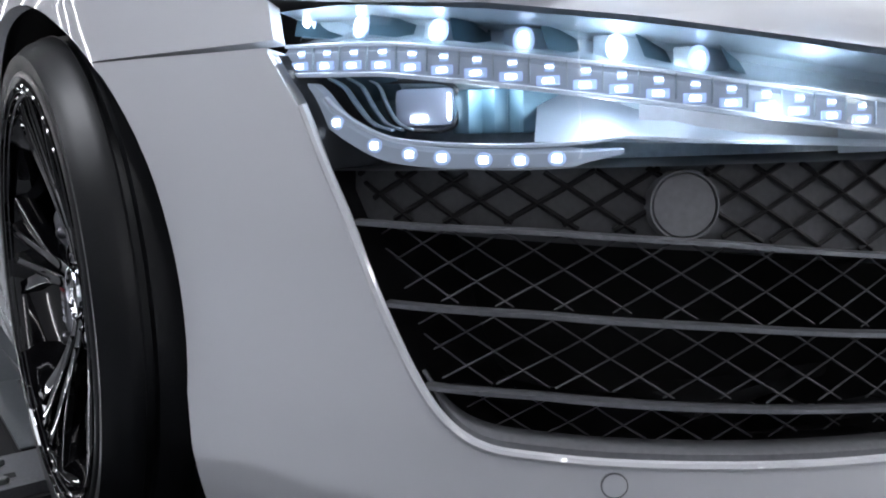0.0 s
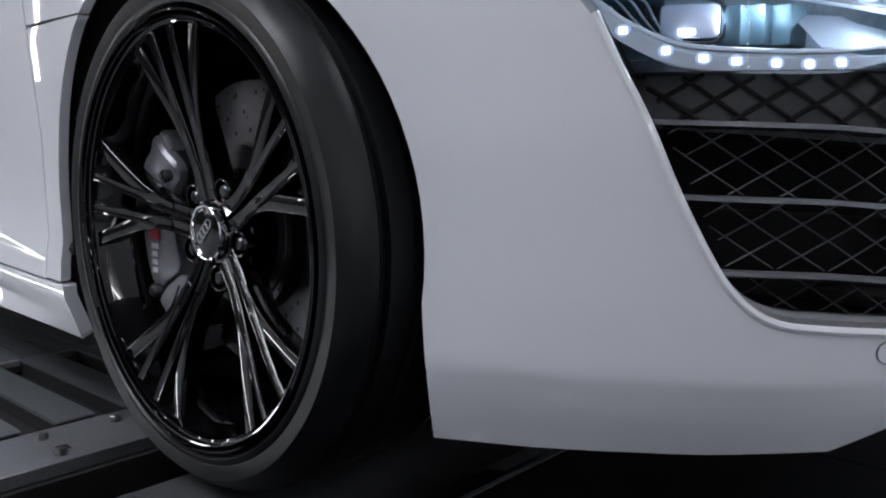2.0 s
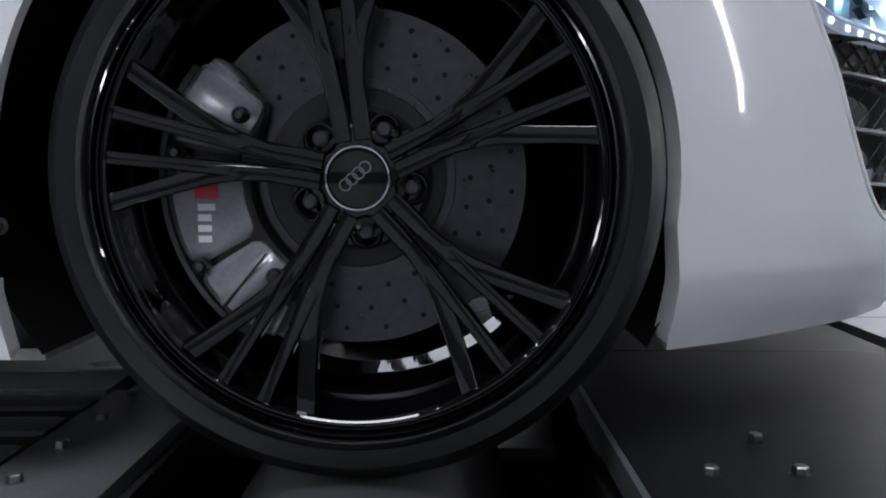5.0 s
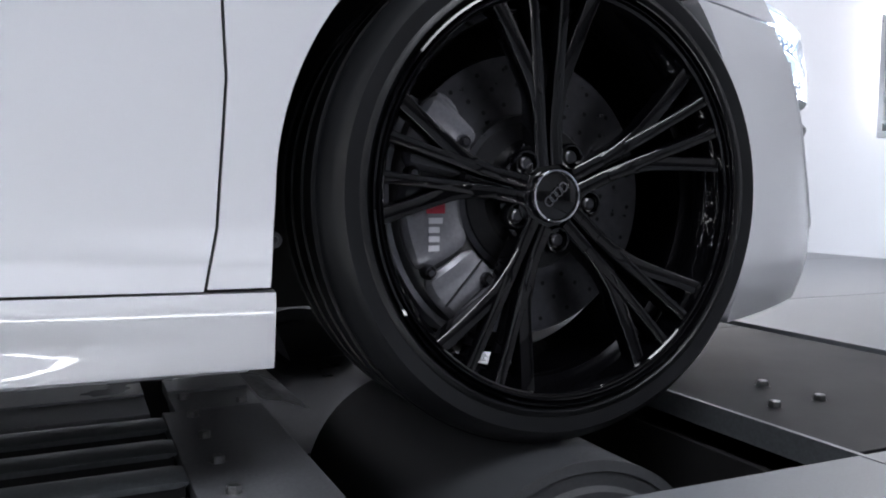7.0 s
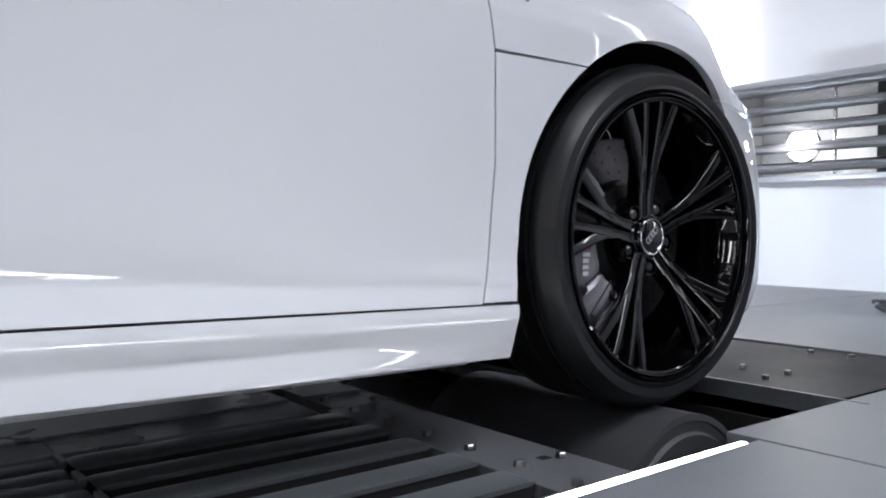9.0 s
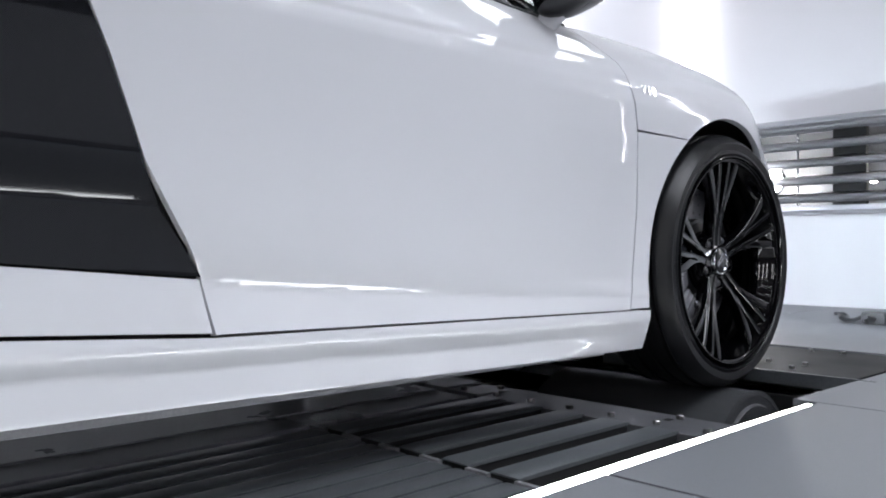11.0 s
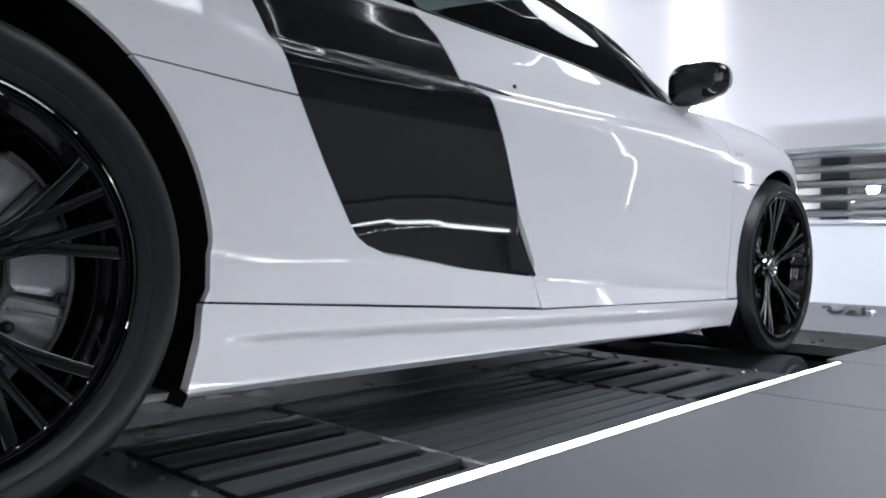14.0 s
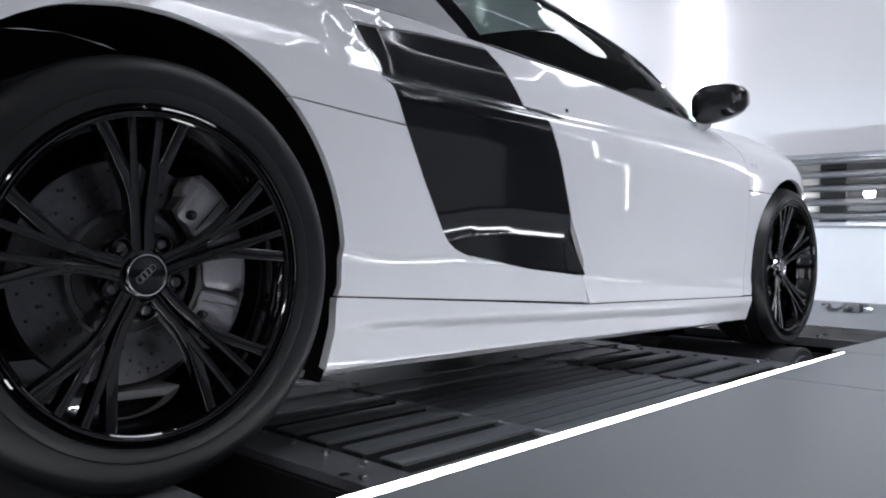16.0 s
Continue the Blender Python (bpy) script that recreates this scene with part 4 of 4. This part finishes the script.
        part("lamp_fin", loft([[S(s + a, z + b, d) for a, b, d in ((.014, .010, .035), (.030, .012, .06), (.055, .008, .08))], [S(s + a, z + b, d) for a, b, d in ((.020, -.008, .03), (.04, -.010, .05), (.066, -.012, .07))]], thick=.002), FAN, lamp_ob, "teal reflector fin")
    # lower light line
    low = spline([(4.742, .571), (4.773, .556), (4.797, .535), (4.837, .515), (4.871, .5075), (4.935, .5035), (4.992, .5035), (5.045, .508)], 5)
    part("light_line", sweep([S(s, z, .026) for s, z in low], .008, [.005] * 4 + [.0075] * (len(low) - 8) + [.005, .004, .003, .002]), LEDSOFT, lamp_ob, "glowing curved lower light line")
    part("line_edge", sweep([S(s, z + .0105, .02) for s, z in low[8:]] + [S(5.12, .513, .02), S(5.30, .505, .02)], .0025, .0016), REFLECTOR, lamp_ob, "bright edge strip")
    for s, z in ((4.80, .534), (4.838, .5155), (4.871, .5085), (4.90, .5055), (4.935, .5035), (4.964, .5025), (4.992, .5035)):
        nrm = (S(s, z, .0) - S(s, z, .05)).normalized()
        part("led", boxed((-.0036, -.0018, -.0030), (.0036, .001, .0030), .0016), LED, lamp_ob).matrix_local = Matrix.Translation(S(s, z, .0178)) @ nrm.to_track_quat("-Y", "Z").to_matrix().to_4x4()
        part("led_lens", lathe([(0, -.0006), (.6, -.0004), (1.0, .0004), (1.0, .0012), (0, .0012)], 20), LEDLENS, lamp_ob, "soft glowing lens round the diode").matrix_local = Matrix.Translation(S(s, z, .0175)) @ nrm.to_track_quat("-Y", "Z").to_matrix().to_4x4() @ Matrix.Diagonal((.0068, 1, .0056, 1))
    # projector and inner mirrors
    p0 = S(4.862, .545, .07)
    nrm = (p0 - S(4.862, .545, .12)).normalized()
    o = part("projector", boxed((-.027, -.01, -.0165), (.027, .03, .0165), .008), PROJ, lamp_ob, "rounded glassy projector block")
    o.matrix_local = Matrix.Translation(p0) @ nrm.to_track_quat("-Y", "Z").to_matrix().to_4x4()
    part("led", boxed((-.010, -.0135, -.012), (.004, -.0105, -.007), .001), LED, o)
    part("led", boxed((.0225, -.0125, -.011), (.0245, -.0095, .010), .0008), LED, o)
    part("lens_frame", sweep(spline([(-.040, -.004, .012), (-.030, -.006, -.008), (-.018, -.008, -.017), (.004, -.009, -.0195), (.022, -.008, -.018), (.0295, -.007, -.010), (.0305, -.006, .004), (.027, -.007, .015), (.014, -.008, .0195), (-.010, -.009, .021), (-.036, -.006, .022)], 4), .0022, .0022, round_n=6), TRIM, o, "black projector frame")
    part("inner_cowl", loft([[S(q, z, d) for z, d in ((.572, .05), (.552, .075), (.53, .08), (.512, .06))] for q in np.linspace(4.765, 4.835, 6)], thick=.003), FAN, lamp_ob, "dark inner cowl")
    for k in range(3):
        path = spline([(4.772 + .014 * k, .571), (4.790 + .013 * k, .563), (4.806 + .010 * k, .547), (4.822 + .008 * k, .533), (4.842 + .006 * k, .527)], 5)
        part("cowl_strip", sweep([S(q, z, .040 + .008 * k) for q, z in path], .0030 - .0006 * k, .0009), HOUSING, lamp_ob, "curved bright cowl strip")
    for k in range(3):
        part("fin_block", boxed((-.012, -.02, -.018), (.012, .02, .018), .004), FAN, lamp_ob).matrix_local = Matrix.Translation(S(4.918 + .026 * k, .540, .075))
    rows = []
    for q in np.linspace(4.975, 5.31, 18):
        hi = float(np.interp(q, (4.975, 5.035, 5.065, 5.10, 5.15, 5.31), (.552, .550, .540, .526, .518, .5075)))
        lo_z = float(np.interp(q, (4.975, 5.05, 5.31), (.516, .5145, .5035)))
        rows.append([S(q, lo_z + (hi - lo_z) * f, .018 + .06 * f * min(1, (hi - lo_z) / .03)) for f in (0, .35, .7, 1)])
    part("mirror_plate", loft(rows, thick=.002), REFLECTOR, lamp_ob, "bright mirror plate sweeping into a strip")
    part("louvre_panel", loft([[S(s, z, .05 + .0007 * (k % 2)) for k, z in enumerate(np.linspace(.512, .549, 18))] for s in np.linspace(5.065, 5.25, 8)], thick=.002), INNER, lamp_ob, "finely ribbed grey inner panel")
    part("mirror_plate", loft([[S(s, z, .045) for z in (.50, .525)] for s in np.linspace(5.245, 5.32, 4)], thick=.002), REFLECTOR, lamp_ob, "bright mirror plate")
    # added fill points that brighten the strips and mirror plates; no diodes here
    for q, zq, dq in ((4.93, .560, .04), (5.10, .556, .035), (4.86, .598, .02), (5.04, .580, .02), (5.2, .560, .02), (5.03, .540, .018), (5.16, .530, .012), (4.78, .605, .02)):
        lamp_fill(*S(q, zq, dq))
    # air intake
    intake = part("air_intake", loft([[S(s, z, .17) for z in (.24, .36, .50)] for s in np.linspace(4.78, 5.70, 20)], thick=.004), DARK, car, "black air intake with slats and diamond mesh")
    part("intake_wall", loft([[S(s, z, d) for d in (.006, .05, .17)] for s, z in OPEN[2:]], thick=.003), TRIM, intake, "black intake side wall")
    part("upper_panel", loft([[S(s, zz, .03) for zz in (float(np.interp(s, (4.82, 5.24), (.452, .422))), .496)] for s in np.linspace(4.81, 5.34, 20)], thick=.003), GREY, intake, "matt grey panel behind the upper mesh")
    for z0, z1 in ((.457, .425), (.395, .364), (.333, .305)):
        s0 = {0.457: 4.826, 0.395: 4.853, 0.333: 4.886}[z0]
        part("slat", sweep([S(s, float(np.interp(s, (4.82, 4.979, 5.111, 5.24, 5.34), (z0, z0 - .006, z0 - .017, z1, z1 - .01))), .012) for s in np.linspace(s0, 5.335, 26)], .006, .0021), SATIN, intake, "satin grey intake slat")
        part("slat_fin", loft([[S(s, float(np.interp(s, (4.82, 4.979, 5.111, 5.24, 5.34), (z0, z0 - .006, z0 - .017, z1, z1 - .01))) - a, d) for a, d in ((.002, .02), (.012, .06))] for s in np.linspace(s0 + .01, 5.335, 20)], thick=.002), TRIM, intake)
    part("rolled_edge", sweep([S(s, z, .002) for s, z in spline([(q[0] + .001, q[1]) for q in OPEN[1:]], 5)], .0042, .0042, round_n=8), PAINT, intake, "white rolled opening edge")
    lip_path = spline([(q, z + .006) for q, z in OPEN[5:]], 6)
    part("lower_lip", sweep([S(q, z, .016) for q, z in lip_path], [.002 + .012 * step(0, .45, k / (len(lip_path) - 1)) for k in range(len(lip_path))], [.001 + .005 * step(0, .5, k / (len(lip_path) - 1)) for k in range(len(lip_path))]), GREY, intake, "dark rounded lower intake lip")
    # diamond mesh
    bars, thick_bars = bmesh.new(), bmesh.new()
    def slat_z(s, z0, z1):
        return float(np.interp(s, (4.82, 4.979, 5.111, 5.24, 5.34), (z0, z0 - .006, z0 - .017, z1, z1 - .01)))
    edges = {.450: ((.457, .425), None), .389: ((.395, .364), (.457, .425)), .328: ((.333, .305), (.395, .364)), .282: (None, (.333, .305))}
    for za, zb_, sn, zn, deep, dest, rr in ((.450, .498, 5.023, .469, .027, thick_bars, .0022), (.389, .449, 4.997, .394, .022, bars, .0009), (.328, .388, 5.011, .341, .022, bars, .0009), (.282, .327, 5.0, .30, .03, bars, .0008)):
        for sgn in (-1, 1):
            for k in range(-9, 12):
                pts = []
                for t in np.linspace(-.3, 1.2, 25):
                    z = za + (zb_ - za) * t
                    s = sn + .0465 * k + sgn * (z - zn) * 1.74
                    z -= .05 * (s - 4.997)
                    edge = float(np.interp(-z, [-q[1] for q in OPEN[:9]], [q[0] for q in OPEN[:9]]))
                    under, over = edges[za]
                    z_low = slat_z(s, *under) + .001 if under else .282
                    z_top = slat_z(s, *over) - .001 if over else .496
                    if edge + .012 < s < 5.335 and z_low < z < z_top:
                        pts.append(S(s, z, deep))
                if len(pts) > 1:
                    sweep(pts, rr, rr, dest, round_n=4)
    part("upper_mesh", thick_bars, CORE, intake, "thick black diamond mesh")
    part("diamond_mesh", bars, MESHMAT, intake, "thin grey diamond mesh")
    nrm = skin_normal(5.090, .467)
    if sg > 0:
        nrm = Vector((nrm.x, -nrm.y, nrm.z))
    cov = part("round_cover", lathe([(0, -.003), (.0228, -.003), (.0236, -.002), (.0237, .001), (.0245, .001), (.0246, -.004), (.0259, -.0042), (.0264, -.003), (.0264, .016), (0, .016)], 40), GREY, intake, "round matt grey cover")
    cov.matrix_local = Matrix.Translation(S(5.091, .467, .0205)) @ nrm.to_track_quat("-Y", "Z").to_matrix().to_4x4()
    nrm = skin_normal(5.034, .262)
    if sg > 0:
        nrm = Vector((nrm.x, -nrm.y, nrm.z))
    sen = part("parking_sensor", lathe([(0, -.0006), (.0088, -.0006), (.0092, .0), (0, .001)], 28), PAINT, car, "white round parking sensor")
    sen.matrix_local = Matrix.Translation(S(5.034, .262, -.0006)) @ nrm.to_track_quat("-Y", "Z").to_matrix().to_4x4()
    part("sensor_ring", lathe([(.0093, -.0006), (.0102, -.0006), (.0102, .001), (.0093, .001)], 28, closed=True), GREY, sen)

# ---- wheels ----


def tyre_profile(r, w, rb, guard, soft):
    """Half sections of a low-profile tyre: bead, rim guard, sidewall, grooved tread."""
    h = w / 2
    side = [(rb - .006, .022), (rb + .0015, .012), (rb + .003, .006), (rb + .005, .0025), (rb + guard * .55, .0), (rb + guard, .0012), (rb + guard + .002, .0035), (rb + guard + .004, .0030),
            (.5 * (rb + guard + r) - .002, .0008), (r - .019, .0030 * soft), (r - .011, .0075 * soft), (r - .006, .0135 * soft), (r - .003, .021 + .010 * (soft - 1))]
    side = [(q, -h + .0045 + y * .9) for q, y in side]
    tread = []
    for g in (-.60, -.22, .18, .56):
        y = g * h
        tread += [(r, y - .0065), (r - .008, y - .0045), (r - .008, y + .0045), (r, y + .0065)]
    back = [(q, -y) for q, y in side[::-1]]
    return side + [(r - .0012, -h + .033 + .010 * (soft - 1))] + tread + [(r - .0012, h - .033 - .010 * (soft - 1))] + back


def make_wheel(r, w, rb, guard, phase, soft):
    """A wheel about the y axis, its outer face towards -y. r, w: the tyre; rb: the rim's edge."""
    h = w / 2
    lip, k_ = -h + .003, rb / .2565
    hub_y = lip + .046
    wheel = part("wheel", lathe([(.052, hub_y), (.058, hub_y + .02), (.06, .02), (.0, .02)], 40), RIM, car, "gloss black five-arm alloy wheel with forked spokes")
    part("tyre", lathe(tyre_profile(r, w, rb, guard, soft), 128), RUBBER, wheel, "black low-profile tyre")
    edge = [(.2535, .0), (.2560, .0012), (.2568, .004), (.2568, .010), (.2500, .0115), (.2500, .0045), (.2490, .0030), (.2472, .0034), (.2466, .0085), (.2448, .0090), (.2436, .0070), (.2418, .0085), (.2400, .022),
            (.2330, .030), (.2265, .095), (.2230, .19), (.2400, .215), (.2460, .215), (.2300, .19), (.2310, .10), (.2480, .02), (.2520, .004)]
    part("rim", lathe([(q * k_, lip + min(y, 2 * h - .02)) for q, y in edge], 128, closed=True), RIM, wheel, "gloss black stepped rim")

    def pt(rad, side, y, ang):
        return (rad * k_ * math.cos(ang) - side * k_ * math.sin(ang), lip + y, rad * k_ * math.sin(ang) + side * k_ * math.cos(ang))
    for k in range(5):
        a = 2 * math.pi * k / 5 + radians(phase)
        for sg in (-1, 1):
            rs, ls = (.040, .075, .11, .15, .19, .225, .2455), (.0105, .0112, .0125, .0150, .0182, .0212, .0230)
            ys, hw, hh = (.047, .0435, .037, .028, .0195, .0125, .0095), [.0095, .0092, .0086, .0076, .0068, .0068, .0075], .015
            part("spoke", sweep([pt(q, sg * l, y + hh, a) for q, l, y in zip(rs, ls, ys)], hw, hh, up=(0, -1, 0), round_n=None), RIM, wheel)
            rs, ls = (.085, .110, .132, .148, .162, .185, .212, .2455), (.0115, .0145, .0185, .0235, .0300, .0415, .0550, .0725)
            ys, hw, hh = (.0405, .0360, .0320, .0290, .0265, .0220, .0175, .013), [.0070, .0080, .0092, .0098, .0098, .0092, .0090, .0100], .012
            part("spoke_branch", sweep([pt(q, sg * l, y + hh, a) for q, l, y in zip(rs, ls, ys)], hw, hh, up=(0, -1, 0), round_n=None), RIM, wheel)
        rows = [[pt(q, f * .010, y + .008 + .003 * (1 - f * f), a) for f in (-1, -.5, 0, .5, 1)] for q, y in ((.05, .050), (.075, .048), (.10, .046), (.122, .044))]
        part("spoke_web", loft(rows, thick=.006), RIM, wheel)
        b = part("wheel_bolt", lathe([(0, .0), (.006, .0), (.008, .002), (.0085, .018), (.013, .019), (.013, .03), (0, .03)], 12), STEEL, wheel)
        b.matrix_local = Matrix.Translation(pt(.056, 0, .048, a + radians(36)))
        b = part("bolt_seat", lathe([(.0140, -.001), (.0155, -.0015), (.018, .002), (.018, .03), (.0140, .03)], 20, closed=True), RIM, wheel)
        b.matrix_local = Matrix.Translation(pt(.056, 0, .048, a + radians(36)))
    part("hub_face", lathe([(0, hub_y + .006), (.040, hub_y + .006), (.070, hub_y + .014), (.076, hub_y + .03), (.076, hub_y + .05), (0, hub_y + .05)], 48), RIM, wheel)
    cap = part("centre_cap", lathe([(0, hub_y - .0058), (.027, hub_y - .006), (.0300, hub_y - .005), (.0300, hub_y + .01), (0, hub_y + .01)], 48), RIM, wheel, "black centre cap with a chrome ring")
    part("cap_ring", lathe([(.0302, hub_y - .005), (.0312, hub_y - .0078), (.0328, hub_y - .0082), (.0340, hub_y - .006), (.0345, hub_y + .01), (.0302, hub_y + .01)], 56, closed=True), CHROME, cap, "chrome ring")
    bm = bmesh.new()
    for k in range(4):
        ring_c = -.0132 + .0088 * k
        for j in range(18):
            t0, t1 = 2 * math.pi * j / 18, 2 * math.pi * (j + 1) / 18
            q = [bm.verts.new((ring_c + rr * math.cos(t), hub_y - .0072, .003 + rr * math.sin(t))) for rr, t in ((.0050, t0), (.0050, t1), (.0065, t1), (.0065, t0))]
            bm.faces.new(q)
    for v in bm.verts:
        v.co = Matrix.Rotation(radians(-42), 4, "Y") @ v.co
    bmesh.ops.remove_doubles(bm, verts=bm.verts[:], dist=1e-5)
    bmesh.ops.solidify(bm, geom=bm.faces[:], thickness=.0010)
    bmesh.ops.recalc_face_normals(bm, faces=bm.faces[:])
    part("cap_emblem", bm, CHROME, cap, "small chrome emblem")
    return wheel


def make_brake(cal_angle):
    """Disc and caliper about the wheel axis; the outer side faces -y."""
    disc = part("brake_disc", lathe([(.055, -.02), (.105, -.02), (.107, .0), (.183, .0), (.1845, .002), (.1845, .03), (.055, .03)], 72, closed=True), STEEL, car, "drilled steel brake disc")
    # flat black circles on the disc, painting the shade of drilled holes
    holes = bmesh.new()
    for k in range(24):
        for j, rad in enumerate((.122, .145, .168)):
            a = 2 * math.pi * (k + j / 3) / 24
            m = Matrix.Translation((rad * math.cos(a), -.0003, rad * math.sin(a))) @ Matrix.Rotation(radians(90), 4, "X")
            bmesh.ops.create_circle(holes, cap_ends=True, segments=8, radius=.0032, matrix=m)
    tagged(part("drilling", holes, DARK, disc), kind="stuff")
    part("disc_bell", lathe([(.0, -.024), (.095, -.022), (.103, -.012), (.105, .0), (.0, .0)], 48), TRIM, disc)
    def segment(y0, y1, r0, r1, a0, a1, n=14, wave=0.0, round_end=.25):
        """A block bent round the disc, with rounded ends and chamfered edges."""
        bm, rows = bmesh.new(), []
        for k in range(n + 1):
            t = -1 + 2 * k / n
            a = cal_angle + radians((a0 + a1) / 2 + (a1 - a0) / 2 * t)
            mid, hw = (r0 + r1) / 2, (r1 - r0) / 2 * (1 - round_end * abs(t) ** 8)
            lift = wave * math.cos(2 * math.pi * t) * (1 - t ** 4)
            ends = .005 * abs(t) ** 10
            rows.append([bm.verts.new(((mid + q * hw) * math.cos(a), y - (lift if y < y1 - .001 else 0), (mid + q * hw) * math.sin(a)))
                         for q, y in ((-1, y1), (-1, y0 + .006), (-.82, y0 + ends), (0, y0 - .003 + ends), (.82, y0 + ends), (1, y0 + .007), (1, y1))])
        for u, v in zip(rows, rows[1:]):
            for k in range(7):
                bm.faces.new((u[k], u[(k + 1) % 7], v[(k + 1) % 7], v[k]))
        bm.faces.new(rows[0])
        bm.faces.new(rows[-1][::-1])
        bmesh.ops.recalc_face_normals(bm, faces=bm.faces[:])
        return bm
    cal = part("brake_caliper", segment(-.040, -.006, .112, .203, -51, 51), TRIM, car, "silver brake caliper with a red badge" if math.cos(cal_angle) < 0 else "plain silver brake caliper")
    part("bridge", segment(-.03, .06, .188, .212, -46, 46), CALIPER, cal)
    for a0, a1, wave in ((-50, -21, .003), (-18.5, 18.5, .0), (21, 50, .003)):
        part("caliper_lobe", segment(-.052, -.034, .117, .196, a0, a1, wave=wave), CALIPER, cal, "smooth grey caliper lobe")
    for da in (-47, 47):
        part("caliper_ear", segment(-.044, -.010, .150, .192, da - 6, da + 6, 8, round_end=.5), CALIPER, cal)
    for da, rad in ((-40, .132), (-19, .184), (19, .184), (40, .132)):
        a = cal_angle + radians(da)
        o = part("caliper_bolt", lathe([(0, -.007), (.004, -.007), (.0045, -.003), (.007, -.005), (.009, -.002), (.009, .01), (0, .01)], 14), STEEL, cal)
        o.matrix_local = Matrix.Translation((rad * math.cos(a), -.056, rad * math.sin(a)))
    for da in (-30, 30):
        a0 = cal_angle + radians(da)
        part("seam", rod((.119 * math.cos(a0), -.0585, .119 * math.sin(a0)), (.193 * math.cos(a0 + .06), -.0545, .193 * math.sin(a0 + .06)), .0016, 6), TRIM, cal, "dark joint across the lobe")
    ca = math.cos(cal_angle)
    m = Matrix.Translation((-.152, -.0562, -.014))
    if ca > 0:
        return disc, cal
    bd = part("caliper_badge", boxed((-.012, -.0006, -.008), (.012, .0006, .018), .0003), RED, cal, "red slanted badge")
    bd.matrix_local = m
    for k, w in enumerate((.014, .011, .011, .008)):
        o = part("print_bar", boxed((-.009, -.0005, -.020 - .011 * k), (.009 if k == 0 else .005, .0005, -.013 - .011 * k)), PRINT, cal)
        o.matrix_local = m
    return disc, cal


WF = make_wheel(0.3113, 0.235, .2565, .012, 98, 2.0)
WF.matrix_local = pose(.006, -.927 + .1175, .335)
WR = make_wheel(0.341, 0.265, .2600, .025, 95, 1.0)
WR.matrix_local = pose(-2.65, -.935 + .1325, .338)
for src, x, y, z in ((WF, .006, .927 - .1175, .335), (WR, -2.65, .935 - .1325, .338)):
    copy_thing(src, pose(x, y, z, 0, 0, 180))
d, c = make_brake(radians(191))
for o in (d, c):
    o.matrix_local = pose(0, -.812, .335)
d, c = make_brake(radians(8))
for o in (d, c):
    o.matrix_local = pose(-2.65, -.815, .338)

# the raised floor follows the light bar, and the floor falls slightly towards the back of the room
for o in pav.children:
    for v in o.data.vertices:
        if 1.157 < abs(v.co.y) < 1.1735 and v.co.x < -0.05:
            v.co.y = math.copysign(bar_outer(v.co.x) + .002, v.co.y)
FALL = 0.0145


def fall(x):
    return FALL * min(0.0, x + 0.55)


done = set()
for top in (stand, pav, *[o for o in list(scene.objects) if o.name.startswith("light_bar")]):
    for o in top.children_recursive:
        if o.type != "MESH" or o.name.startswith(("roller", "edge_band")) or o.data.name in done:
            continue
        if o.name.startswith("bolt"):
            o.location.z += fall(o.location.x)
            continue
        done.add(o.data.name)
        for v in o.data.vertices:
            v.co.z += fall(v.co.x)
